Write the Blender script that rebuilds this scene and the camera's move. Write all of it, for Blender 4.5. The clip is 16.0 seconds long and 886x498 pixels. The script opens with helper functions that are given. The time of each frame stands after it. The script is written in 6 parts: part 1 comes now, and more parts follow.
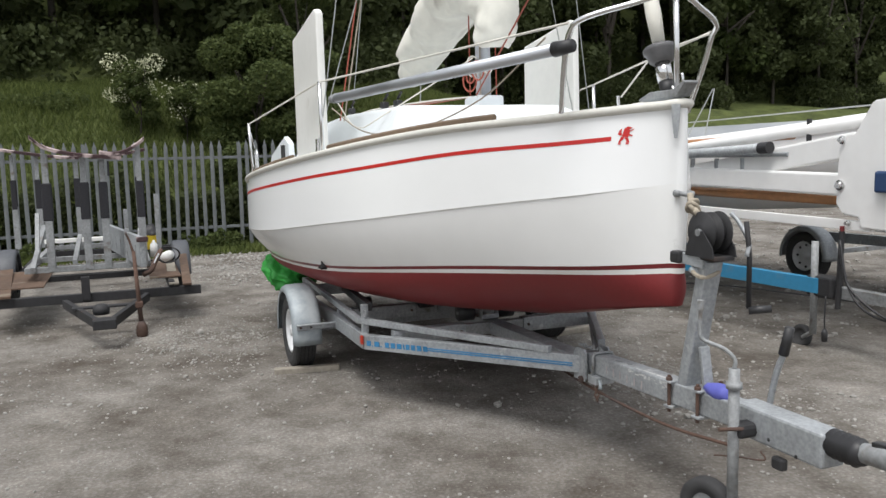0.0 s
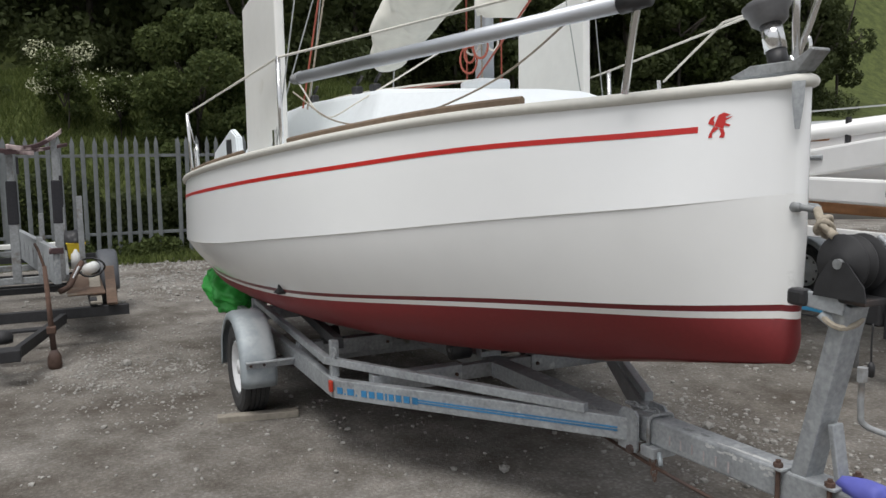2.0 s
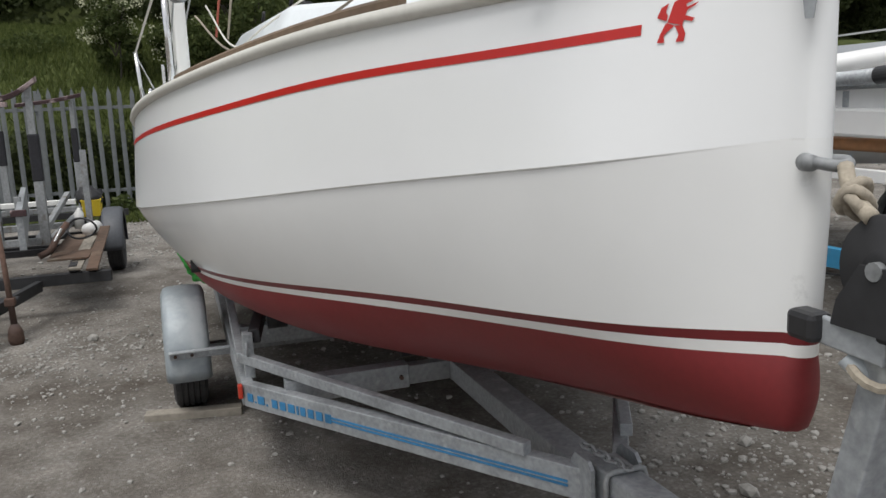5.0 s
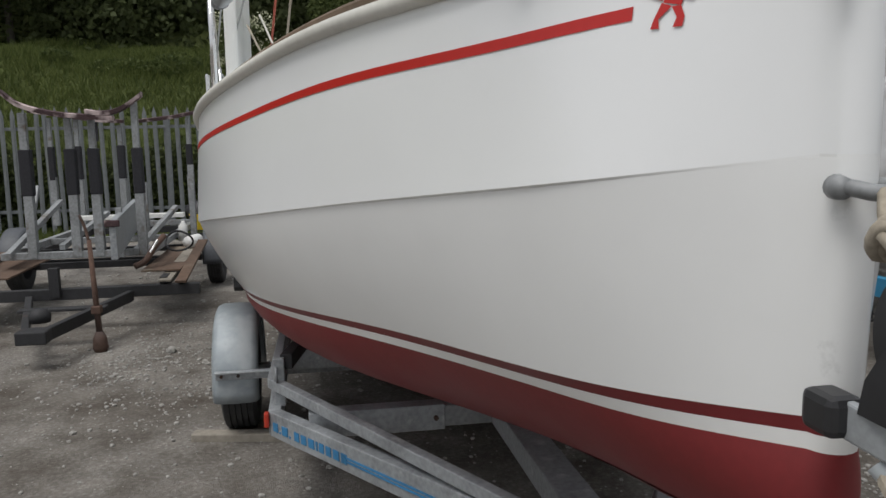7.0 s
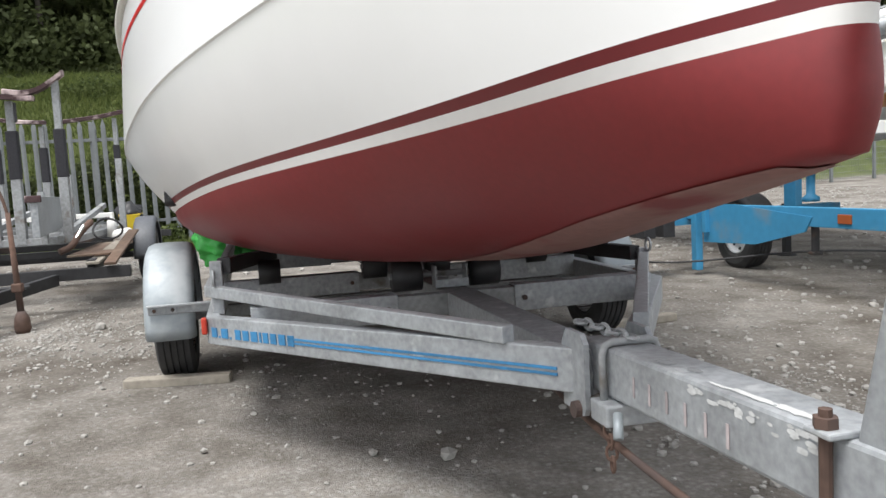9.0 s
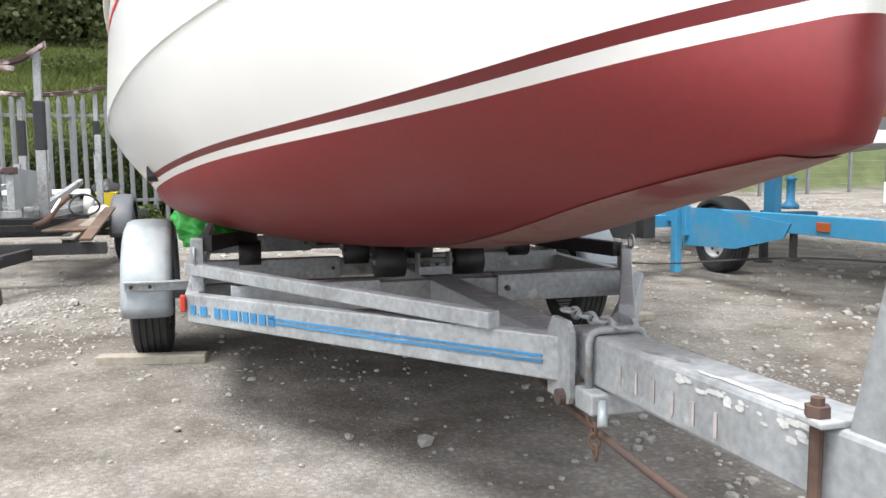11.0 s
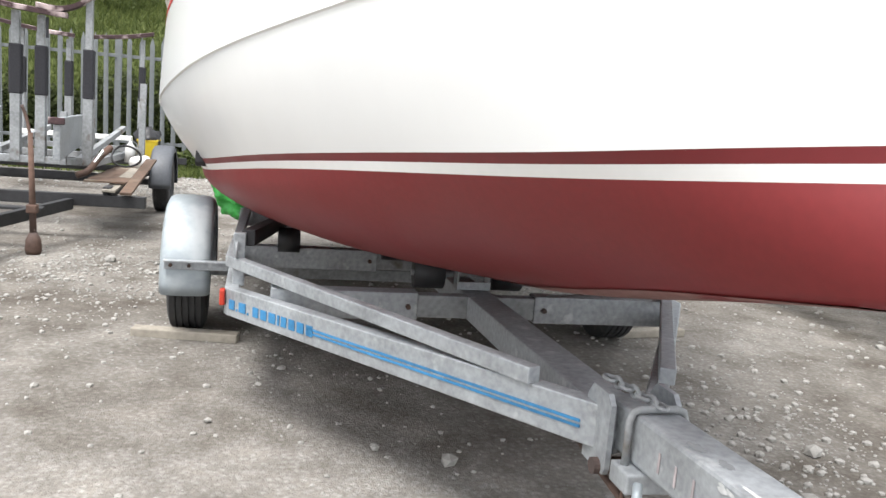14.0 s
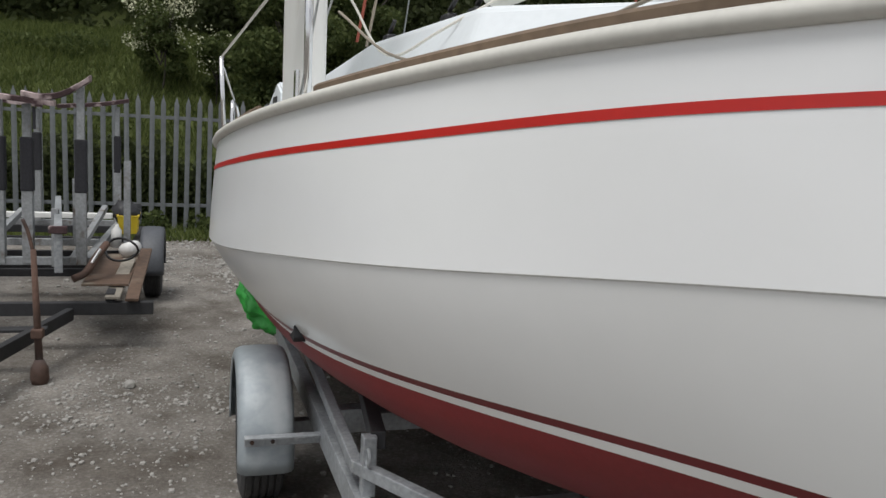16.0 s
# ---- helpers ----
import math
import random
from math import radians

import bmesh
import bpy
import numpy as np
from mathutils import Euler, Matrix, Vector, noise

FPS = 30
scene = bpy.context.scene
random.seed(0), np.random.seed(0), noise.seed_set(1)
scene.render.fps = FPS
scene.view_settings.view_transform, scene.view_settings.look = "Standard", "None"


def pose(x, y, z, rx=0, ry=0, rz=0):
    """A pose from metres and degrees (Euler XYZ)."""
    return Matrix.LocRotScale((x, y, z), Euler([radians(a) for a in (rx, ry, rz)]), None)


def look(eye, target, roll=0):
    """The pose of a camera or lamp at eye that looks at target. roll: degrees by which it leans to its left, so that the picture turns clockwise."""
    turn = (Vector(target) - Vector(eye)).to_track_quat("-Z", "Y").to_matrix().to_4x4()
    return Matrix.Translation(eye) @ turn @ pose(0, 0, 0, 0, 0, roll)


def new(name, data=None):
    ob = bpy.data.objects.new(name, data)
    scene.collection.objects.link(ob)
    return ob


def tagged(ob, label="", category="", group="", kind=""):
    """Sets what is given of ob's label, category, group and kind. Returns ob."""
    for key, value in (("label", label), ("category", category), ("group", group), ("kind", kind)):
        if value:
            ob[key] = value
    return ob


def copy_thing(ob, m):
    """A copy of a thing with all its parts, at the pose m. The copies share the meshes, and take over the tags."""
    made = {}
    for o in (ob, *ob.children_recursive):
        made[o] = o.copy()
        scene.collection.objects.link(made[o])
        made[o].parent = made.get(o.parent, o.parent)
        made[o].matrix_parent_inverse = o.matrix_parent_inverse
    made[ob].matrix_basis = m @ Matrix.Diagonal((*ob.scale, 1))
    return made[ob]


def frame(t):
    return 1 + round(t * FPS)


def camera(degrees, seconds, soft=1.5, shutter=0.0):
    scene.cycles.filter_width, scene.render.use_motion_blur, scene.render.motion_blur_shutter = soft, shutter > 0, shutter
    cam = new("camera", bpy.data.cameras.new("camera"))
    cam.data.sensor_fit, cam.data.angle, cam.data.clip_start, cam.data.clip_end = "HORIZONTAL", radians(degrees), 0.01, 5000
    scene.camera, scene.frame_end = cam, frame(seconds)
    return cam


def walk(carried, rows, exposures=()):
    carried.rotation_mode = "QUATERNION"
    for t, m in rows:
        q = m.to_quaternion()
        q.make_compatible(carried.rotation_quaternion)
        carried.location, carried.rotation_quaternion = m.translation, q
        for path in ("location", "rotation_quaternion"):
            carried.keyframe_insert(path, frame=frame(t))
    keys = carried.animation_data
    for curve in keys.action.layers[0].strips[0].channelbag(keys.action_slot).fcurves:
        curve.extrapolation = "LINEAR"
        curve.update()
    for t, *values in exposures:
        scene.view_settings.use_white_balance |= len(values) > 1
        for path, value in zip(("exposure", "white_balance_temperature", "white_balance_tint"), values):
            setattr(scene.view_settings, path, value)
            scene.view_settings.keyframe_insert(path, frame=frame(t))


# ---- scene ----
cam = camera(57.4, 16.0)
PATH = [
    (0, (6.42, -2.347, 1.649), (4.569, -1.625, 1.42), -1.4),
    (0.5, (6.267, -2.209, 1.651), (4.413, -1.485, 1.455), -0.9),
    (1, (6.033, -2.126, 1.633), (4.197, -1.359, 1.43), 1.8),
    (1.5, (5.645, -2.168, 1.636), (3.85, -1.328, 1.365), -1.2),
    (2, (5.268, -2.161, 1.627), (3.471, -1.315, 1.402), -0.7),
    (2.5, (4.963, -2.126, 1.6), (3.25, -1.125, 1.348), -2.1),
    (3, (4.785, -1.956, 1.602), (3.053, -1.0, 1.31), -3.0),
    (3.5, (4.694, -1.68, 1.597), (2.88, -0.898, 1.287), -0.4),
    (3.7, (4.655, -1.572, 1.589), (2.855, -0.763, 1.264), 0.1),
    (5.8, (4.526, -0.918, 1.578), (2.6, -0.489, 1.251), -1.9),
    (6, (4.5, -0.869, 1.574), (2.561, -0.479, 1.273), -0.9),
    (6.5, (4.45, -0.733, 1.564), (2.486, -0.48, 1.279), 0.4),
    (7, (4.359, -0.707, 1.534), (2.404, -0.394, 1.25), -1.1),
    (7.5, (4.219, -0.721, 1.398), (2.282, -0.272, 1.183), -4.0),
    (8, (4.179, -0.707, 1.167), (2.248, -0.204, 1.022), -3.0),
    (8.5, (4.242, -0.746, 0.997), (2.306, -0.251, 0.921), -1.6),
    (9, (4.244, -0.741, 0.935), (2.308, -0.278, 0.746), -3.1),
    (9.2, (4.24, -0.742, 0.921), (2.308, -0.268, 0.722), -3.0),
    (11.3, (4.226, -0.776, 0.906), (2.306, -0.252, 0.715), 0.5),
    (11.5, (4.232, -0.784, 0.907), (2.311, -0.26, 0.727), 1.1),
    (12, (4.236, -0.801, 0.907), (2.311, -0.285, 0.736), 1.1),
    (12.5, (4.235, -0.801, 0.907), (2.308, -0.292, 0.737), 1.1),
    (13, (4.232, -0.787, 0.908), (2.307, -0.274, 0.733), 1.2),
    (13.5, (4.223, -0.794, 0.93), (2.295, -0.3, 0.739), 1.9),
    (14, (4.180, -0.819, 1.110), (2.257, -0.364, 0.804), 4.8),
    (14.5, (4.190, -0.900, 1.358), (2.281, -0.550, 0.874), 3.2),
    (15, (4.045, -1.057, 1.490), (2.141, -0.613, 1.065), 1.7),
    (15.5, (3.778, -1.200, 1.530), (1.855, -0.746, 1.217), 1.3),
    (16, (3.535, -1.424, 1.587), (1.645, -0.824, 1.323), 3.0),
]
EXPOSURES = [(0.0, 0.38), (1.0, 0.22), (2.5, 0.0), (3.5, 0.18), (5.8, -0.08), (7.0, -0.2), (7.5, -0.22), (8.0, 0.05), (8.5, 0.42), (9.0, 1.0), (11.5, 1.52), (12.5, 1.57), (13.5, 1.55), (14.5, 1.12), (15.0, 0.85), (15.5, 0.55), (16.0, -0.05)]
walk(cam, [(t, look(eye, target, roll)) for t, eye, target, roll in PATH], EXPOSURES)

# ---- world and sun: a bright overcast sky ----
world = bpy.data.worlds.new("sky")
scene.world = world
world.use_nodes = True
wn, wl = world.node_tree.nodes, world.node_tree.links
sky = wn.new("ShaderNodeTexSky")
sky.sky_type, sky.sun_disc = "NISHITA", False
sky.sun_elevation, sky.sun_rotation = radians(67), radians(137)
sky.air_density, sky.dust_density, sky.ozone_density = 1.0, 4.0, 1.0
cloud = wn.new("ShaderNodeMixRGB")
cloud.inputs[0].default_value = 0.75
cloud.inputs[2].default_value = (9.6, 9.8, 10.1, 1)
wl.new(sky.outputs[0], cloud.inputs[1])
wl.new(cloud.outputs[0], wn["Background"].inputs[0])
wn["Background"].inputs[1].default_value = 0.088
sun = new("sun", bpy.data.lights.new("sun", "SUN"))
sun.data.energy, sun.data.angle, sun.data.color = 2.25, radians(30), (1.0, 0.985, 0.965)
sun.matrix_basis = look((2.9, -3.1, 10), (0, 0, 0))


# ---- materials ----
def mat(name, base, rough=0.6, metal=0.0, var=0.12, grain=40.0, patch=2.5, bump=0.15, stain=None, amount=0.0, stain_scale=3.0, depth=0.002, coat=0.0):
    """Principled surface with tone variation at two scales, optional stains, and fine relief."""
    m = bpy.data.materials.new(name)
    m.use_nodes = True
    n, l = m.node_tree.nodes, m.node_tree.links
    p = n["Principled BSDF"]
    p.inputs["Roughness"].default_value, p.inputs["Metallic"].default_value = rough, metal
    p.inputs["Coat Weight"].default_value = coat
    co = n.new("ShaderNodeTexCoord")
    info = n.new("ShaderNodeObjectInfo")
    shift = n.new("ShaderNodeVectorMath")
    shift.operation = "MULTIPLY_ADD"
    shift.inputs[1].default_value = (1, 1, 1)
    l.new(co.outputs["Object"], shift.inputs[0])
    l.new(info.outputs["Random"], shift.inputs[2])

    def noi(scale, detail=4.0):
        t = n.new("ShaderNodeTexNoise")
        t.inputs["Scale"].default_value, t.inputs["Detail"].default_value = scale, detail
        l.new(shift.outputs[0], t.inputs["Vector"])
        return t

    fine, broad = noi(grain, 5.0), noi(patch, 3.0)
    add = n.new("ShaderNodeMath")
    add.operation = "ADD"
    l.new(fine.outputs[0], add.inputs[0])
    l.new(broad.outputs[0], add.inputs[1])
    ramp = n.new("ShaderNodeMapRange")
    ramp.inputs[1].default_value, ramp.inputs[2].default_value = 0.6, 1.4
    ramp.inputs[3].default_value, ramp.inputs[4].default_value = 1.0 - var, 1.0 + var
    l.new(add.outputs[0], ramp.inputs[0])
    mul = n.new("ShaderNodeVectorMath")
    mul.operation = "SCALE"
    mul.inputs[0].default_value = base
    l.new(ramp.outputs[0], mul.inputs["Scale"])
    out = mul.outputs[0]
    if stain:
        s = noi(stain_scale, 8.0)
        sr = n.new("ShaderNodeMapRange")
        sr.inputs[1].default_value, sr.inputs[2].default_value = 0.68 - amount * 0.3, 0.80 - amount * 0.3
        l.new(s.outputs[0], sr.inputs[0])
        mix = n.new("ShaderNodeMixRGB")
        mix.inputs[2].default_value = (*stain, 1)
        l.new(sr.outputs[0], mix.inputs[0])
        l.new(out, mix.inputs[1])
        out = mix.outputs[0]
    l.new(out, p.inputs["Base Color"])
    rr = n.new("ShaderNodeMapRange")
    rr.inputs[1].default_value, rr.inputs[2].default_value = 0.3, 0.7
    rr.inputs[3].default_value, rr.inputs[4].default_value = max(0.02, rough - (0.1 if rough > 0.35 else 0.015)), min(1.0, rough + (0.1 if rough > 0.35 else 0.015))
    l.new(broad.outputs[0], rr.inputs[0])
    l.new(rr.outputs[0], p.inputs["Roughness"])
    if bump:
        b = n.new("ShaderNodeBump")
        b.inputs["Strength"].default_value, b.inputs["Distance"].default_value = bump, depth
        l.new(fine.outputs[0], b.inputs["Height"])
        l.new(b.outputs[0], p.inputs["Normal"])
    return m


GEL = mat("white_gelcoat", (0.825, 0.835, 0.835), 0.25, var=0.015, grain=6, patch=0.8, bump=0.02, coat=0.3)
GEL_LOW = mat("lower_gelcoat", (0.80, 0.805, 0.795), 0.22, var=0.025, grain=6, patch=0.9, bump=0.02, coat=0.2)
ANTIFOUL = mat("red_antifouling", (0.185, 0.018, 0.020), 0.52, var=0.10, grain=60, patch=1.6, bump=0.12, stain=(0.30, 0.07, 0.06), amount=0.15, stain_scale=2.2)
KEEL_PINK = mat("pinkish_grey_antifouling", (0.25, 0.125, 0.11), 0.6, var=0.2, grain=40, patch=3, bump=0.2, stain=(0.19, 0.04, 0.04), amount=0.45, stain_scale=5)
BOOT = mat("boot_red", (0.150, 0.015, 0.018), 0.4, var=0.08, grain=30)
BOOT_WHITE = mat("boot_white", (0.80, 0.80, 0.78), 0.35, var=0.03)
CORAL = mat("bright_red_tape", (0.50, 0.018, 0.014), 0.35, var=0.05)


def grime(m, centre, radius, colour, strength):
    """A ragged smear of dirt round a point of the surface."""
    n, l = m.node_tree.nodes, m.node_tree.links
    p = n["Principled BSDF"]
    src = p.inputs["Base Color"].links[0].from_socket
    co = n.new("ShaderNodeTexCoord")
    d = n.new("ShaderNodeVectorMath")
    d.operation = "DISTANCE"
    d.inputs[1].default_value = centre
    l.new(co.outputs["Object"], d.inputs[0])
    t = n.new("ShaderNodeTexNoise")
    t.inputs["Scale"].default_value, t.inputs["Detail"].default_value, t.inputs["Roughness"].default_value = 38.0, 7.0, 0.7
    l.new(co.outputs["Object"], t.inputs["Vector"])
    a = n.new("ShaderNodeMath")
    a.operation = "MULTIPLY_ADD"
    a.inputs[1].default_value = radius * 1.8
    l.new(t.outputs[0], a.inputs[0])
    l.new(d.outputs["Value"], a.inputs[2])
    r = n.new("ShaderNodeMapRange")
    r.inputs[1].default_value, r.inputs[2].default_value = radius * 1.25, radius * 2.0
    r.inputs[3].default_value, r.inputs[4].default_value = strength, 0.0
    l.new(a.outputs[0], r.inputs[0])
    mix = n.new("ShaderNodeMixRGB")
    mix.inputs[2].default_value = (*colour, 1)
    l.new(r.outputs[0], mix.inputs[0])
    l.new(src, mix.inputs[1])
    l.new(mix.outputs[0], p.inputs["Base Color"])


grime(GEL_LOW, (3.415, -0.055, 1.220), 0.036, (0.30, 0.30, 0.29), 0.6)
grime(GEL_LOW, (3.41, -0.045, 1.435), 0.026, (0.32, 0.32, 0.31), 0.5)
TEAK = mat("weathered_wood", (0.17, 0.12, 0.08), 0.7, var=0.3, grain=25, bump=0.4)
RUB = mat("grey_rubbing_strake", (0.62, 0.61, 0.56), 0.5, var=0.08)
DECKW = mat("deck_white", (0.72, 0.76, 0.78), 0.45, var=0.04)
BOARDW = mat("painted_board", (0.80, 0.80, 0.77), 0.4, var=0.04, grain=15, stain=(0.55, 0.53, 0.47), amount=0.05)
STEEL = mat("polished_steel", (0.72, 0.72, 0.72), 0.2, 1.0, var=0.05)
ALU = mat("anodised_spar", (0.52, 0.54, 0.57), 0.5, 0.85, var=0.06, grain=12)
GALV = mat("galvanised_steel", (0.33, 0.348, 0.362), 0.55, 0.35, var=0.34, grain=55, patch=7, bump=0.35, stain=(0.50, 0.52, 0.525), amount=0.25, stain_scale=16)
GALVD = mat("dull_galvanised", (0.27, 0.28, 0.285), 0.65, 0.25, var=0.38, grain=48, patch=5, bump=0.35, stain=(0.15, 0.125, 0.105), amount=0.3, stain_scale=8)
FENDER = mat("fender_zinc", (0.29, 0.325, 0.345), 0.5, 0.2, var=0.16, grain=14, patch=5, bump=0.08, stain=(0.42, 0.45, 0.465), amount=0.4, stain_scale=5)
RUSTY = mat("rusty_steel", (0.10, 0.06, 0.045), 0.85, 0.1, var=0.4, grain=30, bump=0.5, stain=(0.07, 0.05, 0.045), amount=0.5)
BLACKST = mat("old_black_steel", (0.022, 0.022, 0.024), 0.7, 0.0, var=0.4, grain=25, bump=0.3, stain=(0.085, 0.05, 0.035), amount=0.2)
RUBBER = mat("tyre_rubber", (0.035, 0.035, 0.036), 0.8, var=0.3, grain=20, bump=0.2, stain=(0.12, 0.11, 0.10), amount=0.15)
BLACKP = mat("black_plastic", (0.025, 0.025, 0.027), 0.5, var=0.2)
BLUEP = mat("blue_trailer_paint", (0.040, 0.235, 0.42), 0.5, var=0.12, grain=20, patch=3, stain=(0.12, 0.23, 0.32), amount=0.4)
DECAL = mat("blue_decal", (0.035, 0.19, 0.38), 0.5, var=0.3, grain=60)
AMBER = mat("amber_reflector", (0.30, 0.075, 0.02), 0.3, var=0.1)
REDREF = mat("red_reflector", (0.45, 0.04, 0.02), 0.3, var=0.1)
ROPE_T = mat("tan_rope", (0.33, 0.29, 0.23), 0.9, var=0.3, grain=120, bump=0.6)
ROPE_R = mat("red_rope", (0.33, 0.09, 0.06), 0.9, var=0.3, grain=120, bump=0.6)
ROPE_W = mat("white_rope", (0.66, 0.64, 0.58), 0.9, var=0.2, grain=120, bump=0.6)
WIRE = mat("rigging_wire", (0.42, 0.43, 0.42), 0.4, 0.8, var=0.1)
SAILW = mat("sail_cloth", (0.74, 0.73, 0.66), 0.75, var=0.12, grain=12, patch=3, bump=0.3, stain=(0.45, 0.43, 0.37), amount=0.2, depth=0.006)
TARP = mat("green_tarp", (0.035, 0.33, 0.05), 0.5, var=0.25, grain=10, patch=5, bump=0.4, depth=0.006)
TIMBER = mat("old_timber", (0.26, 0.235, 0.195), 0.85, var=0.3, grain=30, bump=0.5)
PLANKR = mat("orange_plank", (0.105, 0.066, 0.045), 0.8, var=0.4, grain=20, bump=0.4, stain=(0.20, 0.165, 0.125), amount=0.4)
FENCE = mat("fence_zinc", (0.165, 0.178, 0.182), 0.7, 0.15, var=0.2, grain=14, patch=3, bump=0.1)
YELLOW = mat("yellow_plastic", (0.62, 0.46, 0.03), 0.45, var=0.1)
WHITEP = mat("white_plastic", (0.72, 0.72, 0.70), 0.5, var=0.08)
CARPET = mat("dark_carpet", (0.024, 0.024, 0.028), 0.95, var=0.4, grain=80, bump=0.8)
CARPETR = mat("worn_red_carpet", (0.06, 0.035, 0.037), 0.95, var=0.5, grain=60, bump=0.8, stain=(0.52, 0.42, 0.41), amount=0.62, stain_scale=6)
BLUECLOTH = mat("violet_blue_cover", (0.10, 0.11, 0.42), 0.6, var=0.2, grain=20, bump=0.3)
WBOAT = mat("white_boat_paint", (0.80, 0.80, 0.79), 0.4, var=0.04, grain=10)
SHADE_GREY = mat("shade_grey", (0.36, 0.38, 0.40), 0.45, var=0.08)
VARNISH = mat("varnished_wood", (0.36, 0.17, 0.07), 0.4, var=0.25, grain=20)
STONE = mat("pale_stone", (0.30, 0.29, 0.268), 0.9, var=0.3, grain=40, bump=0.5)
BARK = mat("bark", (0.06, 0.052, 0.042), 0.9, var=0.4, grain=20, bump=0.6)
RIM = mat("wheel_steel", (0.62, 0.63, 0.64), 0.45, 0.0, var=0.12, grain=30)
BLOSSOM = mat("cream_blossom", (0.44, 0.45, 0.30), 0.8, var=0.2)


def leafy(name, low, high, rough=0.6):
    """Foliage: each leaf or blade takes its own tone."""
    m = bpy.data.materials.new(name)
    m.use_nodes = True
    n, l = m.node_tree.nodes, m.node_tree.links
    p = n["Principled BSDF"]
    g = n.new("ShaderNodeNewGeometry")
    r = n.new("ShaderNodeValToRGB")
    r.color_ramp.elements[0].color, r.color_ramp.elements[1].color = (*low, 1), (*high, 1)
    l.new(g.outputs["Random Per Island"], r.inputs[0])
    l.new(r.outputs[0], p.inputs["Base Color"])
    p.inputs["Roughness"].default_value = rough
    p.inputs["Specular IOR Level"].default_value = 0.12
    thin = n.new("ShaderNodeBsdfTranslucent")
    l.new(r.outputs[0], thin.inputs[0])
    both = n.new("ShaderNodeMixShader")
    both.inputs[0].default_value = 0.4
    l.new(p.outputs[0], both.inputs[1])
    l.new(thin.outputs[0], both.inputs[2])
    l.new(both.outputs[0], n["Material Output"].inputs[0])
    return m


LEAF = leafy("leaf_green", (0.042, 0.060, 0.020), (0.075, 0.098, 0.032))
LEAF_D = leafy("leaf_dark", (0.054, 0.068, 0.029), (0.080, 0.098, 0.040))
LEAF_L = leafy("leaf_light", (0.055, 0.078, 0.027), (0.120, 0.145, 0.052))
GRASS = leafy("grass_blades", (0.062, 0.088, 0.026), (0.165, 0.195, 0.062))


def ground_material():
    m = bpy.data.materials.new("compacted_gravel_and_bank")
    m.use_nodes = True
    n, l = m.node_tree.nodes, m.node_tree.links
    p = n["Principled BSDF"]
    co = n.new("ShaderNodeTexCoord")

    def noi(scale, detail=6.0, rough=0.6):
        t = n.new("ShaderNodeTexNoise")
        t.inputs["Scale"].default_value, t.inputs["Detail"].default_value, t.inputs["Roughness"].default_value = scale, detail, rough
        l.new(co.outputs["Object"], t.inputs["Vector"])
        return t.outputs[0]

    def ramp(src, stops):
        r = n.new("ShaderNodeValToRGB")
        e = r.color_ramp.elements
        e[0].position, e[0].color = stops[0][0], (*stops[0][1], 1)
        e[1].position, e[1].color = stops[-1][0], (*stops[-1][1], 1)
        for pos, col in stops[1:-1]:
            x = e.new(pos)
            x.color = (*col, 1)
        l.new(src, r.inputs[0])
        return r.outputs[0]

    def mix(kind, fac, a, b):
        x = n.new("ShaderNodeMixRGB")
        x.blend_type = kind
        if isinstance(fac, float):
            x.inputs[0].default_value = fac
        else:
            l.new(fac, x.inputs[0])
        l.new(a, x.inputs[1])
        l.new(b, x.inputs[2])
        return x.outputs[0]

    broad = ramp(noi(0.75, 7, 0.6), [(0.32, (0.122, 0.108, 0.094)), (0.48, (0.200, 0.188, 0.172)), (0.68, (0.300, 0.288, 0.270))])
    mid = ramp(noi(3.0, 8, 0.65), [(0.3, (0.74, 0.72, 0.69)), (0.5, (1, 1, 1)), (0.72, (1.22, 1.21, 1.19))])
    fine = ramp(noi(60.0, 5, 0.7), [(0.3, (0.78, 0.77, 0.75)), (0.5, (1, 1, 1)), (0.7, (1.2, 1.19, 1.17))])
    v = n.new("ShaderNodeTexVoronoi")
    v.inputs["Scale"].default_value = 38.0
    l.new(co.outputs["Object"], v.inputs["Vector"])
    peb = ramp(v.outputs["Distance"], [(0.0, (1.22, 1.21, 1.18)), (0.25, (1.0, 1.0, 1.0)), (0.6, (0.82, 0.8, 0.78))])
    gravel = mix("MULTIPLY", 1.0, mix("MULTIPLY", 1.0, mix("MULTIPLY", 1.0, broad, mid), fine), peb)
    soil = ramp(noi(1.4, 8, 0.7), [(0.35, (0.050, 0.062, 0.022)), (0.6, (0.095, 0.115, 0.038)), (0.75, (0.13, 0.13, 0.06))])
    at = n.new("ShaderNodeAttribute")
    at.attribute_name = "turf"
    col = mix("MIX", at.outputs["Fac"], gravel, soil)
    l.new(col, p.inputs["Base Color"])
    p.inputs["Roughness"].default_value = 0.95
    p.inputs["Specular IOR Level"].default_value = 0.15
    s = n.new("ShaderNodeMath")
    s.operation = "ADD"
    l.new(noi(70.0, 5, 0.7), s.inputs[0])
    l.new(noi(7.0, 5, 0.6), s.inputs[1])
    b = n.new("ShaderNodeBump")
    b.inputs["Strength"].default_value, b.inputs["Distance"].default_value = 0.9, 0.012
    l.new(s.outputs[0], b.inputs["Height"])
    l.new(b.outputs[0], p.inputs["Normal"])
    return m


GROUND = ground_material()


